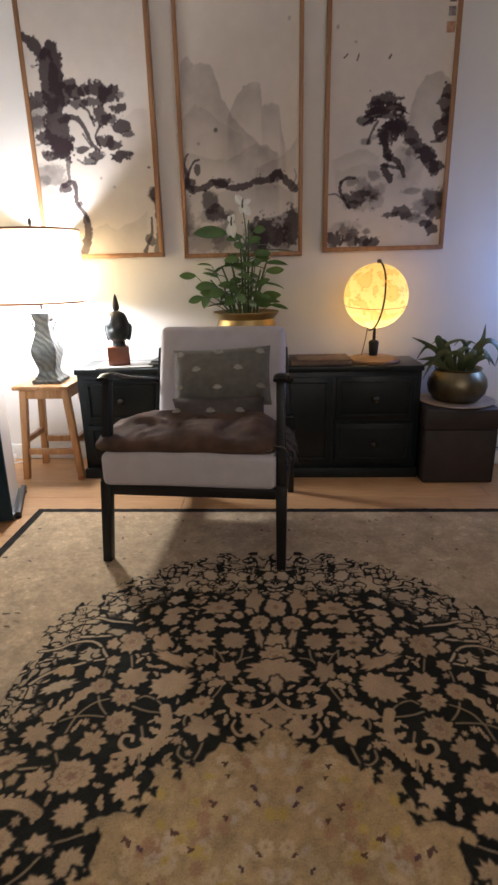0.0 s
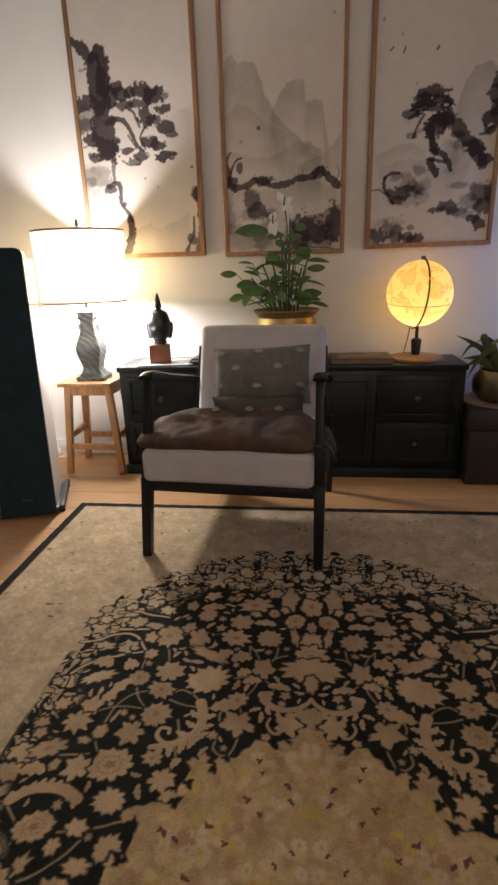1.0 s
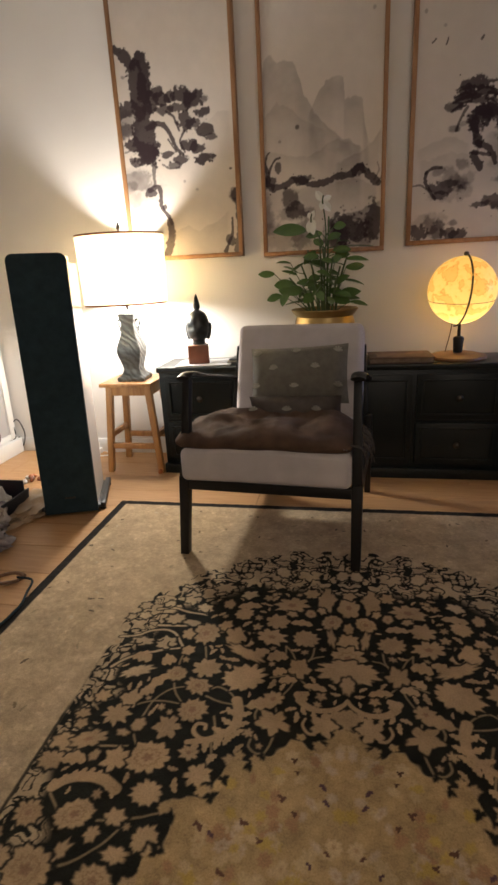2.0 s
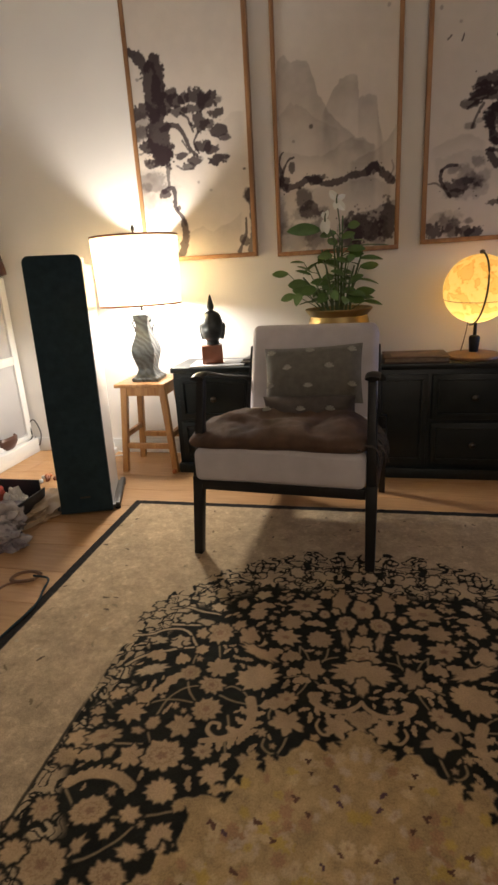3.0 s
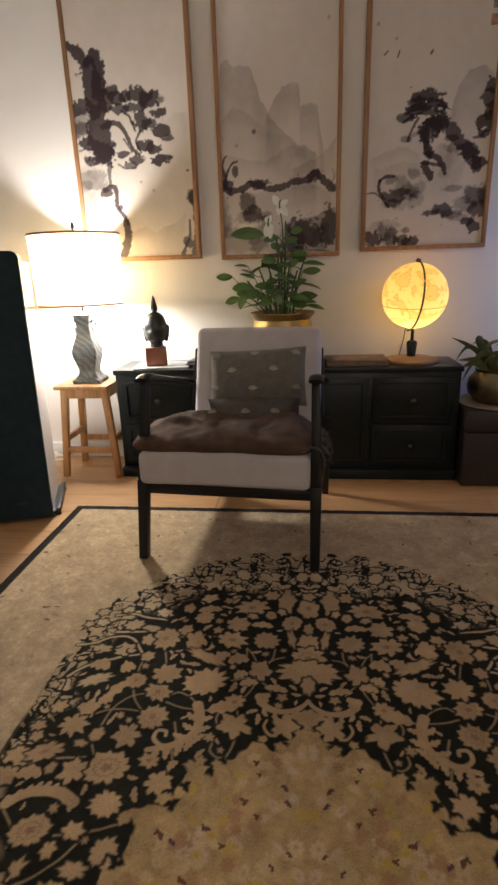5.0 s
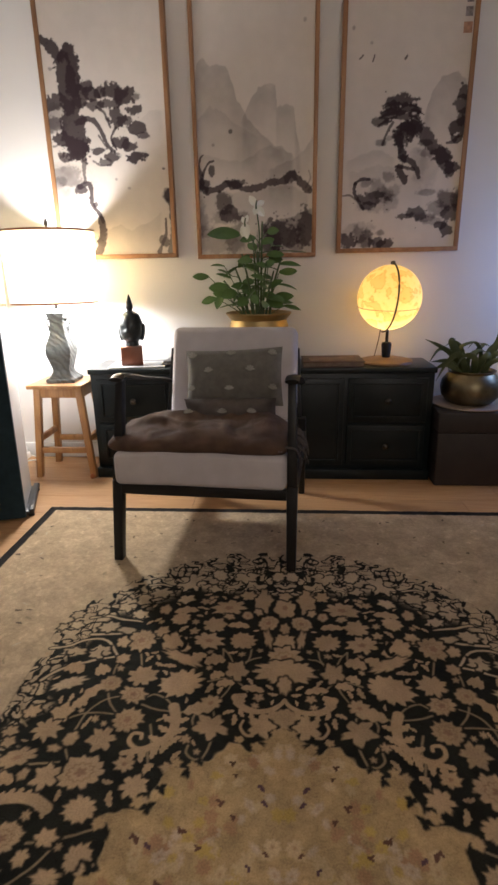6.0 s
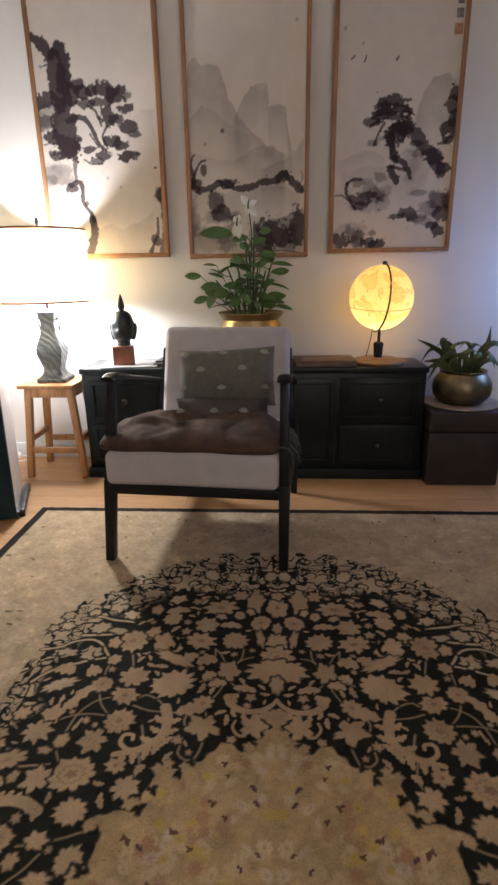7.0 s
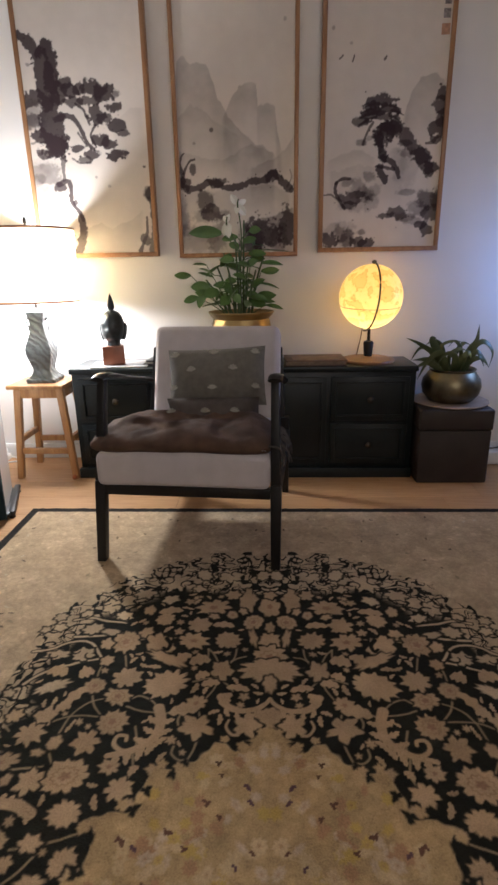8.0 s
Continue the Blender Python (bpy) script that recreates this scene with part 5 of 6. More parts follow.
# ---- bronze head on its block ----
def bronze_head():
    bm = bmesh.new()
    prof = [(0.030, 0.0), (0.028, 0.012), (0.030, 0.022), (0.040, 0.032), (0.048, 0.055), (0.050, 0.078), (0.050, 0.098), (0.046, 0.116), (0.040, 0.134), (0.030, 0.147), (0.017, 0.155), (0.010, 0.159), (0.014, 0.168), (0.0135, 0.18), (0.0095, 0.20), (0.005, 0.217), (0.001, 0.232)]
    rings = []
    for r, z in smooth_profile(prof):
        ring = []
        for i in range(40):
            t = 2 * math.pi * i / 40
            x, y = r * 0.92 * math.cos(t), r * 1.0 * math.sin(t)
            front = max(0.0, -math.sin(t))
            if 0.03 < z < 0.10:
                y -= 0.011 * front ** 10 * math.exp(-((z - 0.066) / 0.014) ** 2)
                y += 0.010 * math.exp(-((z - 0.079) / 0.007) ** 2) * front ** 2 * (1 - front ** 10)
                y -= 0.003 * front ** 6 * math.exp(-((z - 0.046) / 0.005) ** 2)
                y -= 0.004 * front ** 4 * math.exp(-((z - 0.034) / 0.006) ** 2)
            if z > 0.098:
                b = 0.0016 * (math.sin(12 * t) * math.sin(z * 420))
                x, y = x * (1 + b / r), y * (1 + b / r)
            ring.append((x, y, z))
        rings.append(ring)
    loft(rings, bm=bm)
    for s in (-1, 1):
        ear = spline([(s * 0.042, 0.004, 0.094), (s * 0.048, 0.008, 0.090), (s * 0.047, 0.006, 0.065), (s * 0.043, 0.003, 0.040), (s * 0.037, 0.001, 0.024)], 10)
        tube(ear, 0.008, 8, bm)
    block = box(-0.052, 0.052, -0.045, 0.045, -0.092, -0.002, 0.003)
    ob = tagged(part("head_statue", bm, DARKBRONZE), "dark bronze statue head with pointed crown", "statue")
    ob.matrix_basis = pose(-0.597, 2.70, 0.6565, 0, 0, 2) @ Matrix.Diagonal((1.22, 1.22, 1.05, 1))
    bl = tagged(part("plinth_block", block, REDWOOD), "red-brown wooden block carrying the bronze head", "plinth")
    bl.matrix_basis = pose(-0.604, 2.70, 0.655, 0, 0, 16)


bronze_head()


# ---- plants ----
def leaf_blade(length, width, droop, fold=0.15, n=9):
    """A pointed leaf along +y from the origin, arching down; returns its bmesh."""
    bm = bmesh.new()
    rows = []
    for i in range(n + 1):
        t = i / n
        w = width / 2 * (math.sin(math.pi * min(1, t * 0.94 + 0.06)) ** 0.75) if t < 1 else 0.0005
        y = length * t * (1 - 0.25 * droop * t)
        z = -droop * length * 0.6 * t * t
        rows.append([bm.verts.new((sx * w, y, z + abs(sx) * w * fold - 0.0012 * (1 - abs(sx)))) for sx in (-1, -0.5, 0, 0.5, 1)])
    for a, b in zip(rows, rows[1:]):
        for k in range(4):
            bm.faces.new((a[k], a[k + 1], b[k + 1], b[k]))
    top = bm.faces[:]
    low = bmesh.ops.duplicate(bm, geom=bm.verts[:] + bm.edges[:] + bm.faces[:])
    for v in [g for g in low["geom"] if isinstance(g, bmesh.types.BMVert)]:
        v.co.z -= 0.0012
    return bm


def brass_pot(m, prof, label, soil_z, soil_r, metal=BRASS):
    pot = thing("brass_pot", m, label, "planter")
    part("bowl", lathe(prof, 40, caps=False), metal, pot)
    part("soil", lathe([(soil_r * k / 6 + 0.0005, soil_z + 0.006 * (1 - (k / 6) ** 2)) for k in range(7)][::-1], 24), SOIL, pot)
    return pot


PP = (0.03, 2.735)
brass_pot(pose(PP[0], PP[1], 0.557), [(0.001, 0.0), (0.09, 0.0), (0.105, 0.01), (0.145, 0.07), (0.152, 0.13), (0.142, 0.19), (0.135, 0.215), (0.155, 0.238), (0.160, 0.246), (0.156, 0.25), (0.130, 0.226), (0.135, 0.19), (0.143, 0.13), (0.135, 0.07), (0.09, 0.012), (0.001, 0.011)],
          "round polished brass planter behind the armchair", 0.215, 0.128)

lily = thing("lily_plant", pose(PP[0], PP[1], 0.775), "leafy green houseplant with two white blooms", "plant")
lily_rnd = random.Random(12)


def stalk_leaf(plant, base, tip, length, width, yaw, pitch, droop, mat, roll=0.0, stem=True):
    """A leaf at tip, its stalk rising from base."""
    if stem:
        b, t = Vector(base), Vector(tip)
        mid = (b + t) / 2 + Vector((0, 0, 0.07 * (t - b).length))
        part("stalk", tube(spline([b, mid * 0.5 + (b * 0.6 + t * 0.4) * 0.5, t], 8), 0.0028, 6, taper=0.6), STEM, plant)
    part("leaf", leaf_blade(length, width, droop), mat, plant, loc=Matrix.Translation(tip) @ Euler((radians(pitch), radians(roll), radians(yaw))).to_matrix().to_4x4())


# stems that carry pairs of leaves, fanned about the middle of the pot
for k, (dx, dy, top, lean) in enumerate(((-0.01, -0.01, 0.36, -0.01), (0.01, 0.02, 0.44, 0.01), (-0.05, 0.0, 0.24, -0.06), (0.05, -0.01, 0.28, 0.06), (-0.02, -0.05, 0.20, -0.03), (0.035, -0.045, 0.22, 0.04), (-0.03, 0.03, 0.30, -0.05), (-0.06, -0.03, 0.18, -0.10), (0.0, -0.02, 0.30, 0.0), (0.02, -0.03, 0.26, 0.02))):
    pts = spline([(dx, dy, 0.0), (dx + lean * 0.3, dy * 1.2, top * 0.5), (dx + lean, dy * 1.5 - 0.01, top)], 10)
    part("stem", tube(pts, 0.0065, 8, taper=0.55), STEM, lily)
    n = 2 + int(top * 5)
    for j in range(n):
        p = pts[min(10, 3 + int(7.9 * j / n))]
        yaw = lily_rnd.uniform(0, 360) if j % 2 else lily_rnd.choice((90, -90)) + lily_rnd.uniform(-55, 35)
        dirn = Vector((-math.sin(radians(yaw)), math.cos(radians(yaw)), 0))
        if p.y + dirn.y * 0.14 > 0.13:
            yaw = 180 - yaw
            dirn.y = -dirn.y
        reach = lily_rnd.uniform(0.02, 0.05)
        tip = p + dirn * reach + Vector((0, 0, lily_rnd.uniform(0.0, 0.02)))
        stalk_leaf(lily, p, tip, lily_rnd.uniform(0.07, 0.105), lily_rnd.uniform(0.034, 0.046), yaw, lily_rnd.uniform(-50, 45), lily_rnd.uniform(0.1, 0.5), LEAF, -50 * math.sin(radians(yaw)) + lily_rnd.uniform(-70, 70))
# long side stalks with single leaves at their ends
for tip, yaw, pit, ln, wd in (((-0.20, -0.04, 0.10), 120, -35, 0.085, 0.038), ((-0.235, -0.02, 0.20), 95, 0, 0.085, 0.034), ((-0.16, 0.0, 0.245), 105, 15, 0.07, 0.026), ((-0.13, -0.01, 0.19), 75, 30, 0.08, 0.026), ((0.10, -0.02, 0.25), -75, 5, 0.115, 0.042), ((0.10, -0.03, 0.215), -82, -12, 0.105, 0.036), ((0.085, -0.02, 0.16), -88, -5, 0.11, 0.036),
                              ((0.12, -0.03, 0.06), -80, -8, 0.10, 0.03), ((0.06, 0.0, 0.33), -50, 10, 0.075, 0.03), ((-0.14, -0.05, 0.15), 110, -10, 0.10, 0.05), ((-0.10, -0.07, 0.13), 150, -20, 0.09, 0.05), ((-0.17, -0.06, 0.12), 160, -40, 0.09, 0.045), ((0.05, -0.06, 0.10), -120, 0, 0.09, 0.045), ((-0.05, -0.08, 0.10), 170, -20, 0.085, 0.05)):
    stalk_leaf(lily, (tip[0] * 0.25, tip[1] * 0.5, 0.0), tip, ln, wd * 1.0, yaw, pit, 0.3, LEAF, -60 * math.sin(radians(yaw)) + lily_rnd.uniform(-45, 45))
# leaves that climb the two tall middle stems
for k in range(12):
    t = k / 11
    side = 1 if k % 2 else -1
    tip = (0.01 + side * 0.022 + 0.015 * math.sin(k * 1.9), -0.02 - 0.015 * math.cos(k * 2.3), 0.12 + 0.27 * t)
    yaw = -side * (60 + 25 * math.sin(k * 1.3)) + (180 if k % 3 == 0 else 0) * 0
    stalk_leaf(lily, (0.01, -0.01, tip[2] - 0.03), tip, 0.075 + 0.02 * math.sin(k * 2.1), 0.04, yaw, 25 + 25 * math.sin(k * 1.7), 0.25, LEAF, -55 * math.sin(radians(yaw)) + 20 * math.sin(k * 3.1))
# the broad pale leaves high up and the two blooms
stalk_leaf(lily, (0.0, 0.0, 0.30), (-0.085, 0.0, 0.385), 0.16, 0.066, 96, 10, 0.25, LEAF, -60)
stalk_leaf(lily, (0.01, 0.0, 0.30), (0.09, 0.03, 0.31), 0.14, 0.03, -85, 0, 0.1, LEAF)
for tip, petals in (((-0.054, -0.07, 0.425), ((172, 96, 0.085, 0.042), (196, 84, 0.078, 0.036), (150, 80, 0.05, 0.03), (20, 100, 0.05, 0.026), (-22, 80, 0.045, 0.026))),
                    ((-0.004, -0.04, 0.5), ((-35, 95, 0.07, 0.038), (140, 85, 0.075, 0.04), (60, 80, 0.06, 0.03), (190, 100, 0.05, 0.032)))):
    part("flower_stalk", tube(spline([(0.0, 0, 0.2), (tip[0] * 0.4 + 0.01, tip[1] * 0.5, tip[2] * 0.75), tip], 10), 0.003, 6), STEM, lily)
    for turn, tilt, ln, wd in petals:
        part("petal", leaf_blade(ln * 0.82, wd * 0.85, 0.3, 0.3), PETAL, lily, "white petal", loc=Matrix.Translation(tip) @ Euler((radians(tilt), radians(turn), 0)).to_matrix().to_4x4())
    part("spadix", tube([(tip[0], tip[1] - 0.006, tip[2] - 0.012), (tip[0], tip[1] - 0.014, tip[2] + 0.004), (tip[0] + 0.004, tip[1] - 0.018, tip[2] + 0.022)], 0.004, 8, taper=0.7), STEM, lily, "pale green spike")

# ---- box with plate, pot and dark plant ----
bx = thing("storage_cube", pose(1.037, 2.672, 0.0), "dark brown leather storage cube beside the sideboard", "box")
cb = box(-0.166, 0.166, -0.166, 0.166, 0.0, 0.263, 0.008, 3)
part("body", cb, LEATHER, bx)
part("lid", box(-0.170, 0.170, -0.170, 0.170, 0.2635, 0.364, 0.010, 3), LEATHER, bx)
pt = tagged(part("round_tray", lathe([(0.001, 0.0), (0.165, 0.0), (0.178, 0.004), (0.180, 0.009), (0.174, 0.009), (0.16, 0.005), (0.001, 0.005)], 48), material("tray_wood", (0.42, 0.33, 0.25), 0.5, vary=0.25, scale=10)), "flat round wooden tray under the brass pot", "tray")
pt.matrix_basis = pose(1.05, 2.675, 0.3642)
brass_pot(pose(1.05, 2.68, 0.3695), [(0.001, 0.0), (0.09, 0.0), (0.105, 0.008), (0.132, 0.04), (0.139, 0.075), (0.133, 0.11), (0.112, 0.138), (0.105, 0.148), (0.110, 0.158), (0.106, 0.160), (0.098, 0.148), (0.105, 0.135), (0.126, 0.108), (0.13, 0.075), (0.122, 0.04), (0.09, 0.012), (0.001, 0.011)],
          "squat aged brass pot on a round tray", 0.135, 0.1, AGEDBRASS)
orc = thing("strap_leaf_plant", pose(1.05, 2.68, 0.505), "dark strap-leaved houseplant in the brass pot", "plant")
rnd2 = random.Random(5)


def strap_leaf(pts, width, twist):
    """A long arching leaf that follows pts, pointed at its end and slightly folded along the middle."""
    line = spline(pts, 18)
    bm = bmesh.new()
    rows = []
    for i, p in enumerate(line):
        t = i / (len(line) - 1)
        tan = (line[min(i + 1, len(line) - 1)] - line[max(i - 1, 0)]).normalized()
        up = tan.cross(Vector((0, -1, 0))).normalized()
        side = (up * math.cos(twist) + Vector((0, -1, 0)) * math.sin(twist)).normalized()
        w = width / 2 * (0.55 + 0.45 * math.sin(math.pi * min(1, t * 1.1))) * (1 - t ** 5) + 0.0006
        nrm = tan.cross(side)
        rows.append([bm.verts.new(p + side * w * s + nrm * (abs(s) * w * 0.3 + d)) for d in (0.0, 0.0014) for s in (-1, 0, 1)])
    for a, b in zip(rows, rows[1:]):
        for k, q in ((0, 1), (1, 2), (2, 5), (5, 4), (4, 3), (3, 0)):
            bm.faces.new((a[k], a[q], b[q], b[k]))
    return bm


for path, width, y, twist in ((((-0.02, 0), (-0.10, 0.09), (-0.17, 0.14), (-0.237, 0.172)), 0.024, -0.02, 0.5), (((-0.03, 0), (-0.085, 0.10), (-0.118, 0.165), (-0.10, 0.172)), 0.036, -0.03, 0.2),
                              (((-0.03, 0), (-0.085, 0.10), (-0.135, 0.07), (-0.168, -0.03)), 0.034, -0.07, 0.5), (((-0.04, 0), (-0.07, 0.12), (-0.02, 0.155), (0.035, 0.148)), 0.022, 0.0, 1.1),
                              (((0.01, 0), (0.02, 0.085), (0.05, 0.105), (0.07, 0.045)), 0.028, -0.07, 0.6), (((0.05, 0), (0.075, 0.10), (0.108, 0.15), (0.114, 0.225)), 0.026, 0.02, 0.4),
                              (((0.06, 0), (0.085, 0.125), (0.135, 0.152), (0.178, 0.10), (0.17, 0.03)), 0.028, -0.02, 0.7), (((0.04, 0), (0.075, 0.11), (0.12, 0.075), (0.158, 0.03)), 0.026, -0.07, 0.6),
                              (((-0.05, 0), (-0.12, 0.065), (-0.205, 0.07)), 0.028, -0.04, 0.4), (((-0.05, 0), (-0.13, 0.055), (-0.195, 0.028)), 0.030, -0.06, 0.4), (((-0.02, 0), (-0.04, 0.09), (0.005, 0.125), (0.05, 0.11)), 0.024, -0.05, 1.0),
                              (((0.0, 0), (0.015, 0.09), (0.05, 0.14), (0.085, 0.13)), 0.024, 0.03, 0.9), (((0.0, 0), (-0.02, 0.085), (-0.065, 0.10), (-0.10, 0.04)), 0.030, -0.08, 0.6), (((-0.06, 0), (-0.11, 0.10), (-0.16, 0.12), (-0.205, 0.06)), 0.026, 0.0, 0.6),
                              (((-0.03, 0), (-0.05, 0.11), (-0.09, 0.15), (-0.13, 0.13)), 0.026, 0.03, 0.8), (((0.03, 0), (0.055, 0.07), (0.095, 0.085), (0.125, 0.04)), 0.024, -0.09, 0.6), (((0.02, 0), (0.03, 0.10), (0.0, 0.15), (-0.03, 0.125)), 0.022, 0.0, 0.9)):
    part("leaf", strap_leaf([(x + 0.0, y * min(1, 0.35 + z * 8) + 0.02 * x, z) for x, z in path], width, twist), DARKLEAF, orc)


# ---- floor speaker ----
def speaker():
    sp = thing("floor_speaker", pose(-1.05, 2.055, 0.0, 0, 0.9, 20.5), "tall white tower loudspeaker with black cloth grille", "speaker")
    GLOSS = material("white_gloss", (0.75, 0.75, 0.74), 0.16, vary=0.02)
    c = box(-0.109, 0.109, 0.0, 0.29, 0.034, 1.094)
    bmesh.ops.bevel(c, geom=[e for e in c.edges if abs(e.verts[0].co.y - e.verts[1].co.y) > 0.01 and e.verts[0].co.z > 1], offset=0.03, segments=6, affect="EDGES")
    part("cabinet", c, GLOSS, sp)
    out = [(-0.112, 0.013), (0.112, 0.013)] + [(0.084 + 0.028 * math.cos(t), 1.071 + 0.028 * math.sin(t)) for t in [radians(15 * k) for k in range(7)]] + [(-0.084 - 0.028 * math.sin(t), 1.071 + 0.028 * math.cos(t)) for t in [radians(15 * k) for k in range(7)]]
    g = loft([[(x * q, y, 0.57 + (z - 0.57) * (1 - (1 - q) * 0.2)) for x, z in out] for y, q in ((-0.001, 1.0), (-0.015, 1.0), (-0.018, 0.975))])
    part("grille", g, GRILLE, sp, "black cloth grille")
    part("badge", box(-0.022, 0.022, -0.0195, -0.0183, 0.083, 0.091, 0.0003, 1), STEEL, sp, "small dull metal badge")
    part("base_plate", box(-0.122, 0.122, 0.002, 0.31, 0.016, 0.033, 0.004), PLINTHMAT, sp)
    for s in (-1, 1):
        part("outrigger", box(s * 0.128 - 0.013, s * 0.128 + 0.013, 0.02, 0.345, 0.012, 0.034, 0.005), PLINTHMAT, sp)
        for y in (0.03, 0.32):
            part("foot", lathe([(0.012, 0.0), (0.014, 0.004), (0.012, 0.012)], 14), EBONY, sp, loc=pose(s * 0.128, y, 0))


speaker()


# ---- white cabinet on its plinth, west side ----
def cabinet():
    cb = thing("white_cabinet", pose(-2.345, 1.55, 0.0), "white painted cabinet with grey panels on low plinth", "cabinet")
    D, L = 0.487, 1.335
    part("plinth", box(0.0, 0.518, 0.0, L, 0.0, 0.088, 0.004), WHITE, cb)
    part("body", box(0.0, D - 0.025, 0.0, L, 0.0885, 1.04, 0.003), WHITE, cb)
    PANEL = material("grey_panel", (0.46, 0.46, 0.47), 0.3, vary=0.1, scale=3)
    for y0, y1 in ((0.0, 0.44), (0.448, 0.888), (0.896, L)):
        dr = part("door_frame", box(D - 0.0245, D - 0.002, y0, y0 + 0.05, 0.09, 1.04, 0.003), WHITE, cb)
        part("stile", box(D - 0.0245, D - 0.002, y1 - 0.05, y1, 0.09, 1.04, 0.003), WHITE, dr)
        for z0, z1 in ((0.09, 0.12), (0.55, 0.60), (0.99, 1.04)):
            part("rail", box(D - 0.0245, D - 0.003, y0 + 0.0505, y1 - 0.0505, z0, z1, 0.003), WHITE, dr)
        for z0, z1 in ((0.121, 0.549), (0.601, 0.989)):
            part("panel", box(D - 0.0245, D - 0.014, y0 + 0.051, y1 - 0.051, z0, z1, 0.001), PANEL, dr)
    bowl = tagged(part("bowl", lathe([(0.001, 0.0), (0.04, 0.0), (0.075, 0.03), (0.08, 0.06), (0.065, 0.075), (0.06, 0.072), (0.072, 0.058), (0.068, 0.03), (0.035, 0.008), (0.001, 0.007)], 32), DARKWOOD), "small dark brown wooden bowl on white plinth", "bowl")
    bowl.matrix_basis = pose(-1.865, 2.66, 0.0885) @ Matrix.Diagonal((0.30, 1, 1, 1))


cabinet()
orn = tagged(part("wall_ornament", lathe([(0.01, 0.0), (0.055, 0.012), (0.05, 0.06), (0.035, 0.12), (0.05, 0.2), (0.062, 0.26), (0.05, 0.31), (0.02, 0.335)], 28, sy=0.5), DARKWOOD), "dark carved wooden ornament on the white cabinet", "ornament")
orn.matrix_basis = pose(-1.882, 2.872, 1.045)


# ---- pillows and throw on the chair ----
def tuft(parent, x, y, z, turn):
    bm = bmesh.new()
    for q in range(5):
        a = radians(-70 + 35 * q + turn)
        tube([(0, 0, 0), (0.011 * math.sin(a), 0.011 * math.cos(a), 0.003), (0.018 * math.sin(a), 0.018 * math.cos(a), 0.0005)], 0.0034, 6, bm, flat=0.6)
    part("tuft", bm, TUFT, parent, loc=pose(x, y, z))


pl = thing("throw_pillow", pose(-0.038, 2.125, 0.600, 72, -3, -6), "grey-green woollen throw pillow with cream tufts", "pillow", "pillows on the armchair")
part("cover", cushion(0.385, 0.228, 0.14, seed=3), PILLOW, pl)
for x, y in ((-0.155, 0.082), (0.0, 0.085), (0.155, 0.082), (-0.085, 0.02), (0.075, 0.02), (-0.16, -0.045), (-0.005, -0.05), (0.155, -0.05)):
    u, v = x / 0.1925, y / 0.114
    e = ((1 - u * u) * (1 - v * v)) ** 0.33
    tuft(pl, x, y, 0.07 * e * (0.65 + 0.35 * (1 - u * u) * (1 - v * v)) + 0.001, x * 90)
p2 = thing("throw_pillow", pose(-0.045, 2.05, 0.474, 98, -2, -6), "woollen pillow lying low with cream tufts, shade in its darker colour", "pillow", "pillows on the armchair")
part("cover", cushion(0.355, 0.13, 0.125, seed=8), DARKENEDWOOL, p2)
for x in (-0.15, -0.02, 0.09):
    tuft(p2, x, 0.03, 0.054, x * 60)


